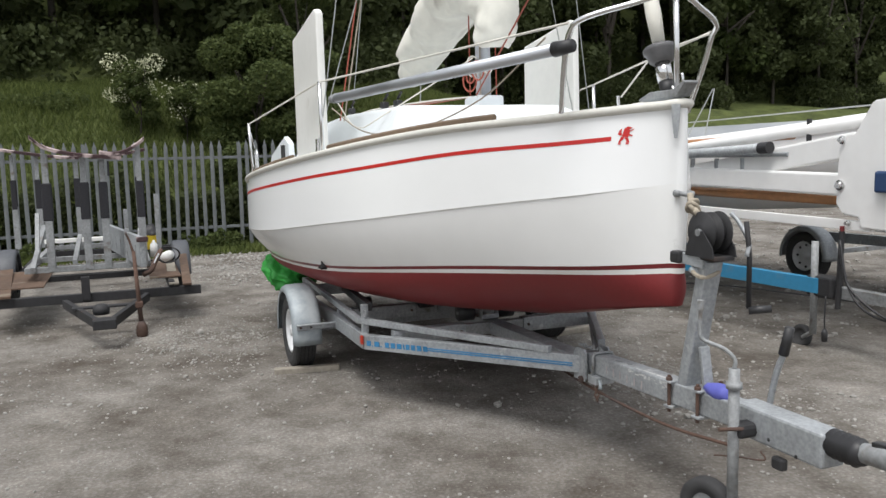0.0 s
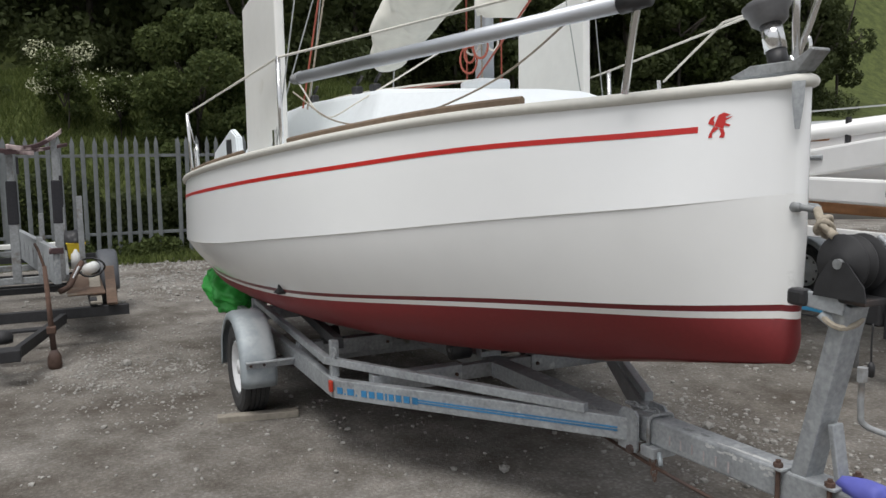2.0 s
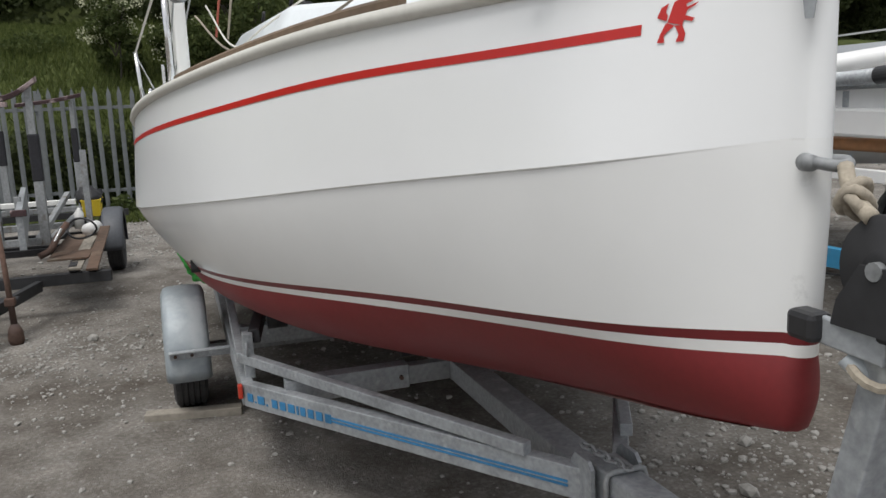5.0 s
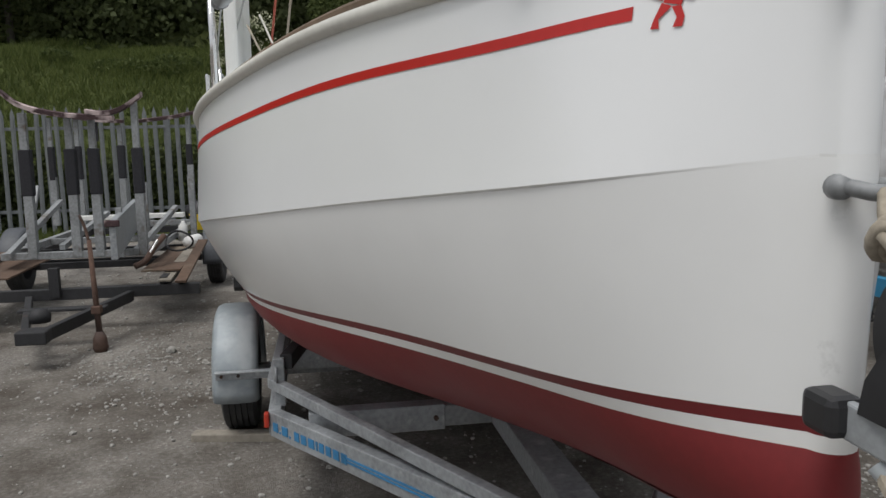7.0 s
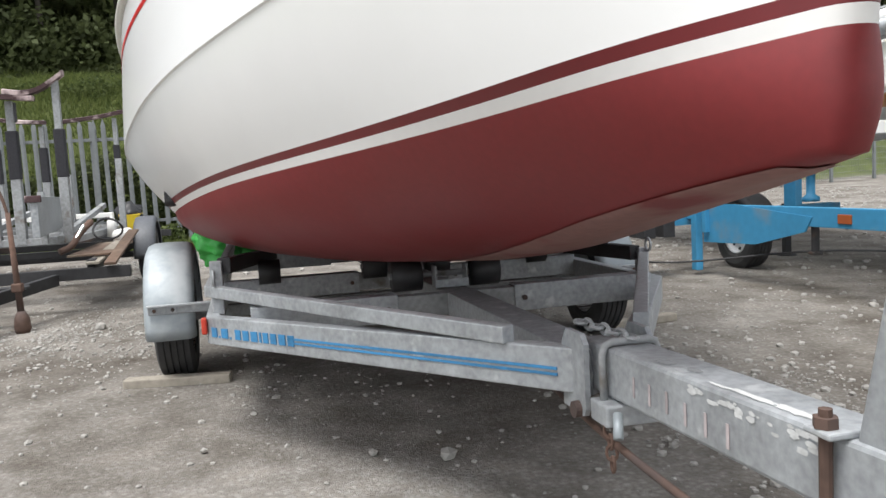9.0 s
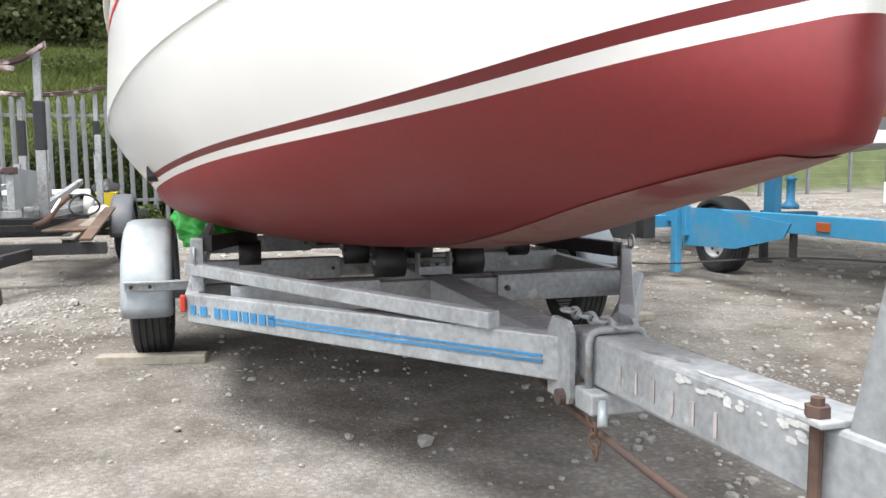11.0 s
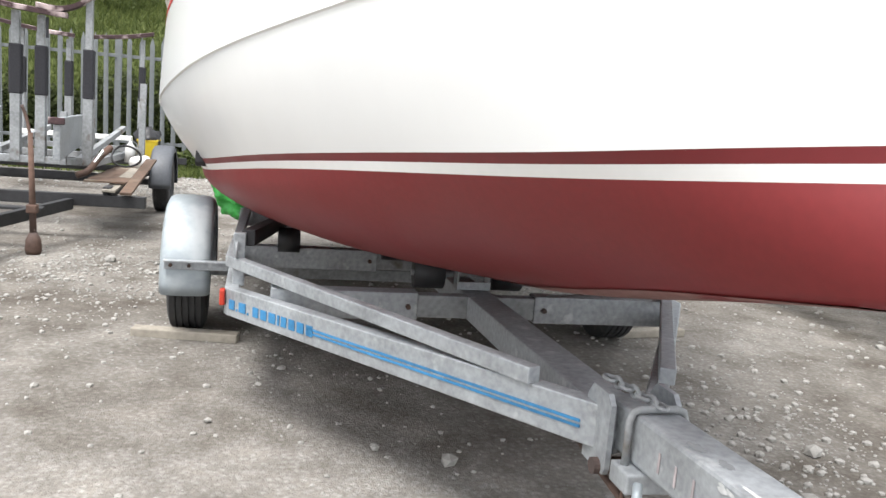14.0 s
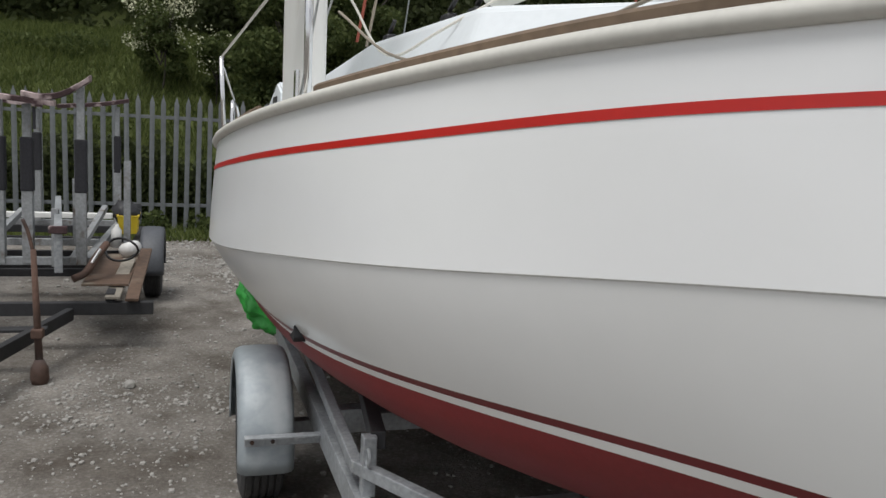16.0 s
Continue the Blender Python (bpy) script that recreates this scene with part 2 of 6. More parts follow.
# ---- mesh helpers ----
def part(name, bm, material, parent=None, label="", smooth=False):
    me = bpy.data.meshes.new(name)
    bm.to_mesh(me)
    bm.free()
    me.materials.append(material)
    if smooth:
        me.polygons.foreach_set("use_smooth", [True] * len(me.polygons))
    ob = new(name, me)
    if parent:
        ob.parent = parent
        ob.matrix_parent_inverse = parent.matrix_basis.inverted() if parent.parent is None else Matrix()
    if label:
        tagged(ob, label)
    return ob


def thing(name, at, label, category, group=""):
    ob = new(name)
    ob.empty_display_size = 0.1
    ob.matrix_basis = Matrix.Translation(at)
    return tagged(ob, label, category, group)


def frame_of(a, b, up=(0, 0, 1)):
    a, b = Vector(a), Vector(b)
    x = (b - a).normalized()
    u = Vector(up)
    if abs(x.dot(u)) > 0.98:
        u = Vector((1, 0, 0))
    y = u.cross(x).normalized()
    z = x.cross(y)
    m = Matrix((x, y, z)).transposed().to_4x4()
    m.translation = (a + b) / 2
    return m, (b - a).length


def box(bm, centre, size, m=None, bevel=0.004):
    t = Matrix.Translation(centre) @ Matrix.Diagonal((*size, 1))
    if m is not None:
        t = m @ t
    r = bmesh.ops.create_cube(bm, size=1.0, matrix=t)
    if bevel:
        es = list({e for v in r["verts"] for e in v.link_edges})
        bmesh.ops.bevel(bm, geom=es, offset=min(bevel, min(size) * 0.3), segments=2, affect="EDGES", profile=0.5)
    return bm


def beam(bm, a, b, w, h, up=(0, 0, 1), bevel=0.004):
    """A bar of width w and height h from a to b."""
    m, length = frame_of(a, b, up)
    return box(bm, (0, 0, 0), (length, w, h), m, bevel)


def rod(bm, a, b, r, r2=None, seg=12):
    m, length = frame_of(a, b)
    m = m @ Matrix.Rotation(radians(90), 4, "Y")
    bmesh.ops.create_cone(bm, cap_ends=True, segments=seg, radius1=r, radius2=r if r2 is None else r2, depth=length, matrix=m)
    return bm


def tube(bm, pts, r, seg=8, closed=False):
    """A round tube through points; r a number or a list."""
    pts = [Vector(p) for p in pts]
    n = len(pts)
    rs = r if isinstance(r, (list, tuple)) else [r] * n
    rings, last = [], None
    for i, p in enumerate(pts):
        if closed:
            d = pts[(i + 1) % n] - pts[i - 1]
        else:
            d = pts[min(i + 1, n - 1)] - pts[max(i - 1, 0)]
        d.normalize()
        if last is None:
            u = Vector((0, 0, 1)) if abs(d.z) < 0.9 else Vector((1, 0, 0))
            s = d.cross(u).normalized()
        else:
            s = (last - d * last.dot(d)).normalized()
        last = s
        q = d.cross(s)
        rings.append([bm.verts.new(p + (s * math.cos(2 * math.pi * k / seg) + q * math.sin(2 * math.pi * k / seg)) * rs[i]) for k in range(seg)])
    for i in range(n if closed else n - 1):
        a, b = rings[i], rings[(i + 1) % n]
        for k in range(seg):
            bm.faces.new((a[k], a[(k + 1) % seg], b[(k + 1) % seg], b[k]))
    if not closed:
        bm.faces.new(rings[0][::-1])
        bm.faces.new(rings[-1])
    bmesh.ops.recalc_face_normals(bm, faces=bm.faces)
    return bm


def bend(pts, steps=6):
    """A smooth run of points through the given ones."""
    pts = [Vector(p) for p in pts]
    ext = [pts[0] * 2 - pts[1], *pts, pts[-1] * 2 - pts[-2]]
    out = []
    for i in range(1, len(ext) - 2):
        a, b, c, d = ext[i - 1:i + 3]
        for k in range(steps):
            t = k / steps
            out.append(0.5 * ((2 * b) + (c - a) * t + (2 * a - 5 * b + 4 * c - d) * t * t + (3 * b - a - 3 * c + d) * t ** 3))
    out.append(pts[-1])
    return out


def lathe(bm, profile, m, seg=28):
    """Turns (radius, height) pairs round the z axis of m; the ring is closed when the profile is."""
    rings = []
    for r, z in profile:
        if r < 1e-5:
            rings.append([bm.verts.new(m @ Vector((0, 0, z)))])
        else:
            rings.append([bm.verts.new(m @ Vector((r * math.cos(2 * math.pi * k / seg), r * math.sin(2 * math.pi * k / seg), z))) for k in range(seg)])
    for a, b in zip(rings, rings[1:]):
        for k in range(seg):
            j = (k + 1) % seg
            if len(a) == 1 and len(b) == 1:
                continue
            if len(a) == 1:
                bm.faces.new((a[0], b[j], b[k]))
            elif len(b) == 1:
                bm.faces.new((a[k], a[j], b[0]))
            else:
                bm.faces.new((a[k], a[j], b[j], b[k]))
    bmesh.ops.recalc_face_normals(bm, faces=bm.faces)
    return bm


def prism(bm, outline, depth, m):
    """A flat plate: outline in the xy plane of m, extruded by depth along z."""
    lo = [bm.verts.new(m @ Vector((x, y, 0))) for x, y in outline]
    hi = [bm.verts.new(m @ Vector((x, y, depth))) for x, y in outline]
    n = len(lo)
    bm.faces.new(lo[::-1])
    bm.faces.new(hi)
    for k in range(n):
        bm.faces.new((lo[k], lo[(k + 1) % n], hi[(k + 1) % n], hi[k]))
    bmesh.ops.recalc_face_normals(bm, faces=bm.faces)
    return bm


def B():
    return bmesh.new()


def nspline(xk, v, x):
    """Natural cubic spline through (xk, v)."""
    xk, v, x = np.asarray(xk, float), np.asarray(v, float), np.asarray(x, float)
    n, h = len(xk), np.diff(xk)
    A, b = np.eye(n), np.zeros(n)
    for i in range(1, n - 1):
        A[i, i - 1], A[i, i], A[i, i + 1] = h[i - 1], 2 * (h[i - 1] + h[i]), h[i]
        b[i] = 6 * ((v[i + 1] - v[i]) / h[i] - (v[i] - v[i - 1]) / h[i - 1])
    m = np.linalg.solve(A, b)
    i = np.clip(np.searchsorted(xk, x) - 1, 0, n - 2)
    d, e = x - xk[i], xk[i + 1] - x
    return m[i] * e**3 / 6 / h[i] + m[i + 1] * d**3 / 6 / h[i] + (v[i] / h[i] - m[i] * h[i] / 6) * e + (v[i + 1] / h[i] - m[i + 1] * h[i] / 6) * d


# ---- ground, bank and wooded hillside: one sheet ----
def smooth(a, b, x):
    t = min(1.0, max(0.0, (x - a) / (b - a)))
    return t * t * (3 - 2 * t)


def bank_foot(y):
    return -9.7 - 10.0 * smooth(5.0, 14.0, y)


def height(x, y):
    d = bank_foot(y) - x
    h = 3.1 * smooth(0.0, 5.5, d) + 0.12 * max(0.0, min(d, 9.0) - 4.0)
    h += 24.0 * smooth(8.0, 40.0, d)
    if d > 0:
        h += 0.35 * min(1.0, d / 2.0) * noise.noise(Vector((x * 0.5, y * 0.5, 0)))
    else:
        h += 0.012 * noise.noise(Vector((x * 0.9, y * 0.9, 3.1))) * min(1.0, -d)
    return h


def build_ground():
    def axis(lo, hi, fine_lo, fine_hi, step):
        v = list(np.arange(fine_lo, fine_hi + 1e-6, step))
        s, p = step, fine_lo
        while p > lo:
            s *= 1.3
            p -= s
            v.insert(0, p)
        s, p = step, fine_hi
        while p < hi:
            s *= 1.3
            p += s
            v.append(p)
        return v

    xs, ys = axis(-900, 900, -26, 7, 0.3), axis(-900, 900, -12, 24, 0.4)
    verts = [(x, y, height(x, y)) for x in xs for y in ys]
    w = len(ys)
    faces = [(i * w + j, (i + 1) * w + j, (i + 1) * w + j + 1, i * w + j + 1) for i in range(len(xs) - 1) for j in range(w - 1)]
    me = bpy.data.meshes.new("ground")
    me.from_pydata(verts, [], faces)
    a = me.attributes.new("turf", "FLOAT", "POINT")
    a.data.foreach_set("value", [smooth(-0.5, 0.9, bank_foot(y) - x + 0.8 * noise.noise(Vector((x, y, 7)))) for x in xs for y in ys])
    me.polygons.foreach_set("use_smooth", [True] * len(faces))
    me.materials.append(GROUND)
    return tagged(new("ground", me), "grey-brown compacted gravel yard rising to a grassy bank", "ground", kind="structure")


build_ground()

# ---- the sailing boat ----
HX = [-2.65, -1.8, -0.9, 0.0, 0.9, 1.7, 2.4, 2.9, 3.2, 3.37]
HULL = {
    "sheer": ([1.058, 1.206, 1.285, 1.258, 1.121, 0.871, 0.594, 0.331, 0.168, 0.036], [1.405, 1.459, 1.524, 1.594, 1.674, 1.752, 1.802, 1.824, 1.841, 1.852]),
    "chine": ([1.046, 1.212, 1.318, 1.298, 1.145, 0.917, 0.600, 0.375, 0.208, 0.038], [0.925, 0.979, 1.039, 1.101, 1.195, 1.285, 1.373, 1.430, 1.468, 1.497]),
    "boot": ([0.875, 1.038, 1.132, 1.126, 1.011, 0.796, 0.494, 0.303, 0.162, 0.040], [0.769, 0.781, 0.808, 0.846, 0.900, 0.976, 1.040, 1.082, 1.113, 1.133]),
    "water": ([0.864, 1.025, 1.106, 1.086, 0.985, 0.772, 0.472, 0.274, 0.148, 0.038], [0.731, 0.740, 0.764, 0.799, 0.858, 0.935, 0.996, 1.038, 1.067, 1.086]),
    "keel": ([0.05, 0.05, 0.05, 0.05, 0.05, 0.06, 0.085, 0.085, 0.07, 0.03], [0.60, 0.56, 0.545, 0.555, 0.585, 0.645, 0.737, 0.841, 0.902, 0.932]),
}


def hull_line(key, x):
    b, z = HULL[key]
    return nspline(HX, b, x), nspline(HX, z, x)


HSTEP = np.concatenate([np.linspace(-2.65, 2.6, 54), np.linspace(2.6, 3.37, 22)[1:]])
STEM = [(3.382, 0.84), (3.392, 0.60), (3.398, 0.30), (3.400, 0.0)]


def section(x, shrink=1.0, xo=None):
    """Bands of the hull at station x: lists of (y, z) from the sheer down, for one side."""
    (bs, zs), (bc, zc), (ba, za), (bw, zw), (bk, zk) = [hull_line(k, x) for k in ("sheer", "chine", "boot", "water", "keel")]
    step = 0.007 * float(smooth(3.36, 2.9, x))
    top = [(bs + (bc - bs) * u + 0.004 * 4 * u * (1 - u) * min(1, bs), zs + (zc - zs) * u) for u in np.linspace(0, 1, 9)]
    lip = [(bc, zc), (bc - step, zc - 0.004)]
    bulge = 0.016 * min(1.0, bc * 1.2)
    low = [(bc - step + (ba - bc + step) * u + bulge * 4 * u * (1 - u), zc - 0.004 + (za - zc + 0.004) * u) for u in np.linspace(0, 1, 11)]
    mid = 0.47
    red = [(ba, za), (ba + (bw - ba) * mid, za + (zw - za) * mid)]
    white = [red[1], (bw, zw)]
    bk = min(bk, bw * 0.8)
    full = float(smooth(3.3, 1.4, x))
    bottom = []
    for u in np.linspace(0, 1, 13):
        a = u * math.pi / 2
        e = (bk + (bw - bk) * math.cos(a) ** 0.95, zk + (zw - zk) * (1 - math.sin(a)))
        s = (bw + (bk - bw) * u + 0.015 * 4 * u * (1 - u), zw + (zk - zw) * u)
        bottom.append((s[0] + (e[0] - s[0]) * full, s[1] + (e[1] - s[1]) * full))
    bottom.append((0.0, zk - 0.004))
    return {"topside": top, "chine_lip": lip, "lower_side": low, "boot_line": red, "waterline_stripe": white, "bottom": bottom}


def hull_band(key):
    bm = B()
    for side in (-1, 1):
        rows = []
        for x in HSTEP:
            rows.append([bm.verts.new((x, side * y, z)) for y, z in section(x)[key]])
        for xo, f in STEM:
            rows.append([bm.verts.new((3.37 + (xo - 3.37 + 0.014 * min(1.0, max(0.0, (z - 1.05) / 0.3))) * (1.0 - 0.92 * min(1.0, max(0.0, 1.0 - (z - 0.925) / 0.09)) ** 2), side * y * f, z)) for y, z in section(3.37)[key]])
        for a, b in zip(rows, rows[1:]):
            for k in range(len(a) - 1):
                bm.faces.new((a[k], a[k + 1], b[k + 1], b[k]))
    bmesh.ops.remove_doubles(bm, verts=bm.verts, dist=0.0004)
    bmesh.ops.recalc_face_normals(bm, faces=bm.faces)
    ref = max(bm.faces, key=lambda f: abs(f.calc_center_median().y))
    if ref.normal.y * ref.calc_center_median().y < 0:
        bmesh.ops.reverse_faces(bm, faces=bm.faces)
    return bm


def side_y(x, z):
    """Half breadth of the topside at (x, z)."""
    pts = section(min(x, 3.37))["topside"] + section(min(x, 3.37))["lower_side"][1:]
    zz = [p[1] for p in pts][::-1]
    yy = [p[0] for p in pts][::-1]
    return float(np.interp(z, zz, yy))


def strip(xs, zlo, zhi, out=0.002):
    """A thin tape laid on the starboard and port topsides."""
    bm = B()
    for side in (-1, 1):
        rows = []
        for x, a, b in zip(xs, zlo, zhi):
            rows.append([bm.verts.new((x, side * (side_y(x, z) + out), z)) for z in (a, b)])
        for a, b in zip(rows, rows[1:]):
            bm.faces.new((a[0], a[1], b[1], b[0]))
    bmesh.ops.recalc_face_normals(bm, faces=bm.faces)
    return bm


def build_boat():
    boat = thing("sailing_boat", (0, 0, 0.5), "white sailing boat with dark red bottom on a galvanised trailer", "sailboat")
    hull = part("hull", hull_band("topside"), GEL, boat, "glossy white topsides", True)
    part("chine_lip", hull_band("chine_lip"), GEL_LOW, hull)
    part("lower_side", hull_band("lower_side"), GEL_LOW, hull, "white lower strake below the knuckle", True)
    part("boot_line", hull_band("boot_line"), BOOT, hull, "thin dark red boot line", True)
    part("waterline_stripe", hull_band("waterline_stripe"), BOOT_WHITE, hull, "white waterline stripe", True)
    part("bottom", hull_band("bottom"), ANTIFOUL, hull, "dull red antifouled bottom", True)
    # paler pinkish grey band along the keel line
    bm = B()
    for side in (-1, 1):
        rows = []
        for x in [q for q in HSTEP if 1.0 < q < 3.30]:
            p = section(x)["bottom"]
            w = 0.9 * float(smooth(1.0, 1.6, x) * smooth(3.32, 2.7, x))
            edge = (p[-2][0] + (p[-3][0] - p[-2][0]) * w, p[-2][1] + (p[-3][1] - p[-2][1]) * w)
            rows.append([bm.verts.new((x, side * (y + (0.0015 if y > 0.001 else 0.0)), z - 0.0025)) for y, z in (edge, p[-2], p[-1])])
        for a, b in zip(rows, rows[1:]):
            for k in range(2):
                bm.faces.new((a[k], a[k + 1], b[k + 1], b[k]))
    bmesh.ops.recalc_face_normals(bm, faces=bm.faces)
    part("worn_keel_band", bm, KEEL_PINK, hull, "pinkish grey band along the keel", True)
    # transom
    bm = B()
    s = section(-2.65)
    ring = [p for k in ("topside", "lower_side", "boot_line", "bottom") for p in s[k]]
    vs = [bm.verts.new((-2.65, -y, z)) for y, z in ring] + [bm.verts.new((-2.65, y, z)) for y, z in ring[::-1]]
    bm.faces.new(vs)
    bmesh.ops.remove_doubles(bm, verts=bm.verts, dist=0.0005)
    part("transom", bm, GEL, hull)
    # cove stripe
    xs = np.linspace(-2.6, 3.155, 70)
    zc = nspline([-2.65, -1.8, -0.9, 0, 0.9, 1.7, 2.4, 2.9, 3.2, 3.4], [1.239, 1.312, 1.380, 1.450, 1.529, 1.603, 1.667, 1.693, 1.711, 1.727], xs)
    part("cove_stripe", strip(xs, zc - 0.0105, zc + 0.0105), CORAL, hull, "bright red cove stripe")
    # emblem: plain red shapes
    bm = B()
    E0x, E0z = 3.210, 1.722
    for pts in ([(-.012, -.005), (.012, -.012), (.018, .02), (.010, .045), (-.004, .035)], [(-.004, .035), (.010, .045), (.028, .036), (.012, .028)],
                [(.010, .012), (.030, .026), (.034, .032), (.014, .022)], [(.008, .0), (.026, -.006), (.030, .0), (.010, .010)],
                [(-.014, -.005), (.0, -.012), (-.016, -.030), (-.014, -.045), (-.026, -.045), (-.022, -.028)], [(.0, -.012), (.012, -.012), (.018, -.030), (.016, -.045), (.004, -.045), (.008, -.030)],
                [(-.014, -.002), (-.030, .006), (-.024, .026), (-.012, .034), (-.016, .018), (-.012, .008)]):
        vs = [bm.verts.new((E0x + px, -(side_y(min(3.36, E0x + px), E0z + pz) + 0.003), E0z + pz)) for px, pz in [(a * 0.98, b * 0.92) for a, b in pts]]
        bm.faces.new(vs)
    bmesh.ops.recalc_face_normals(bm, faces=bm.faces)
    part("emblem", bm, CORAL, hull, "small dark red emblem near the bow")
    # deck with camber
    bm = B()
    rows = []
    for x in HSTEP:
        b, z = hull_line("sheer", x)
        rows.append([bm.verts.new((x, b * u, z - 0.006 + 0.05 * min(1, b) * (1 - u * u))) for u in np.linspace(-1, 1, 9)])
    for a, b in zip(rows, rows[1:]):
        for k in range(8):
            bm.faces.new((a[k], b[k], b[k + 1], a[k + 1]))
    bmesh.ops.recalc_face_normals(bm, faces=bm.faces)
    part("deck", bm, DECKW, boat, "", True)
    # rubbing strake round the bow
    pts = []
    xs = np.linspace(-2.65, 3.34, 60)
    b, z = hull_line("sheer", xs)
    run = [(x, -y - 0.006, q) for x, y, q in zip(xs, b, z)]
    pts = run + [(3.395, -0.04, 1.855), (3.42, 0, 1.856), (3.395, 0.04, 1.855)] + [(x, -y, q) for x, y, q in run[::-1]]
    part("rubbing_strake", tube(B(), pts, 0.021, 8), RUB, boat, "pale grey rubbing strake", True)
    # toe rails of dark wood
    for side in (-1, 1):
        for x0, x1 in ((-2.5, 0.42), (1.02, 2.5)):
            bm = B()
            xs = np.linspace(x0, x1, 16)
            b, z = hull_line("sheer", xs)
            rows = [[bm.verts.new((x, side * (y - 0.035 + dy), q + dz)) for dy, dz in ((-0.011, 0.0), (0.011, 0.0), (0.012, 0.045), (0.0, 0.055), (-0.012, 0.045))] for x, y, q in zip(xs, b, z)]
            for r0, r1 in zip(rows, rows[1:]):
                for k in range(5):
                    bm.faces.new((r0[k], r0[(k + 1) % 5], r1[(k + 1) % 5], r1[k]))
            bm.faces.new(rows[0])
            bm.faces.new(rows[-1])
            bmesh.ops.recalc_face_normals(bm, faces=bm.faces)
            part("toe_rail", bm, TEAK, boat, "weathered dark wooden toe rail")
    # coachroof
    base = [(-1.3, -0.86), (0.2, -0.84), (1.35, -0.73), (2.25, -0.36), (2.4, 0.0)]
    top = [(-1.3, -0.70), (0.1, -0.70), (1.22, -0.61), (1.78, -0.29), (1.86, 0.0)]
    zb, zt = [1.58, 1.64, 1.72, 1.81, 1.82], [1.92, 1.985, 1.99, 1.955, 1.955]
    bm = B()
    lo = [bm.verts.new((x, y, z)) for (x, y), z in zip(base, zb)] + [bm.verts.new((x, -y, z)) for (x, y), z in list(zip(base, zb))[-2::-1]]
    hi = [bm.verts.new((x, y, z)) for (x, y), z in zip(top, zt)] + [bm.verts.new((x, -y, z)) for (x, y), z in list(zip(top, zt))[-2::-1]]
    n = len(lo)
    for k in range(n):
        bm.faces.new((lo[k], lo[(k + 1) % n], hi[(k + 1) % n], hi[k]))
    for k in range(n // 2):
        bm.faces.new((hi[k], hi[k + 1], hi[n - 2 - k], hi[n - 1 - k]) if k < n // 2 - 1 else (hi[k], hi[k + 1], hi[n - 1 - k]))
    bmesh.ops.recalc_face_normals(bm, faces=bm.faces)
    bmesh.ops.bevel(bm, geom=[e for e in bm.edges if not e.is_boundary], offset=0.03, segments=3, affect="EDGES", profile=0.5)
    cabin = part("coachroof", bm, DECKW, boat, "pale bluish white coachroof")
    part("hatch", box(B(), (0.35, 0, 2.0), (0.62, 0.6, 0.05), None, 0.015), DECKW, cabin)
    bm = B()
    prism(bm, [(-0.34, 0.0), (0.30, 0.0), (0.26, 0.13), (-0.28, 0.13)], 0.008, Matrix.Translation((-0.75, -0.775, 1.64)) @ Matrix.Rotation(radians(58), 4, "X"))
    part("cabin_window", bm, BLACKP, cabin, "dark tinted cabin window")
    for side in (-1, 1):
        bm = B()
        prism(bm, [(-1.9, 1.50), (-0.75, 1.58), (-0.80, 1.80), (-1.0, 1.86), (-1.7, 1.70)], 0.05, Matrix(((1, 0, 0, 0), (0, 0, -1, side * 0.95 + 0.025), (0, 1, 0, 0), (0, 0, 0, 1))))
        bmesh.ops.bevel(bm, geom=list(bm.edges), offset=0.012, segments=2, affect="EDGES")
        coam = part("cockpit_coaming", bm, DECKW, boat, "white cockpit coaming")
        part("side_light", box(B(), (-1.05, side * 0.98, 1.72), (0.18, 0.006, 0.12), None, 0.002), BLACKP, coam, "dark side light")
    # lifting keels, raised
    for side in (-1, 1):
        bm = B()
        prof = [(-0.58, 1.66), (0.28, 1.70), (0.26, 2.66), (0.20, 2.69), (-0.58, 2.58)]
        m = Matrix(((1, 0, 0, 0.50), (0, 0, -1, side * 1.02 + 0.03), (0, 1, 0, 0), (0, 0, 0, 1)))
        prism(bm, prof, 0.055, m)
        bmesh.ops.bevel(bm, geom=list(bm.edges), offset=0.014, segments=2, affect="EDGES", profile=0.5)
        part("lifting_keel", bm, BOARDW, boat, "raised white lifting keel board")
    # mast, shrouds and stays
    mast = part("mast", rod(B(), (1.25, 0, 1.98), (1.12, 0, 9.2), 0.052, 0.04, 20), ALU, boat, "silver aluminium mast", True)
    part("mast_step", box(B(), (1.25, 0, 2.0), (0.24, 0.2, 0.1), None, 0.02), DECKW, mast)
    for side in (-1, 1):
        part("shroud", rod(B(), (0.90, side * 1.09, 1.70), (1.13, side * 0.05, 8.6), 0.004, None, 6), WIRE, boat)
        part("lower_shroud", rod(B(), (0.72, side * 1.08, 1.68), (1.16, side * 0.05, 5.2), 0.004, None, 6), WIRE, boat)
        part("chainplate", box(B(), (0.92, side * 1.105, 1.72), (0.045, 0.014, 0.13), None, 0.004), STEEL, boat)
        # side decks carry stanchions and wires
        part("stanchion", rod(B(), (0.955, side * 1.075, 1.67), (0.93, side * 1.075, 2.17), 0.0135, None, 12), STEEL, boat, "polished stanchion", True)
        part("stern_stanchion", rod(B(), (-1.16, side * 1.24, 1.50), (-1.13, side * 1.265, 1.98), 0.0125, None, 12), STEEL, boat, "", True)
        part("push_rail", tube(B(), bend([(-1.13, side * 1.2, 1.52), (-1.16, side * 1.2, 1.72), (-1.30, side * 1.19, 1.745), (-1.55, side * 1.16, 1.73), (-1.66, side * 1.14, 1.66), (-1.70, side * 1.13, 1.48)], 5), 0.013, 8), STEEL, boat, "", True)
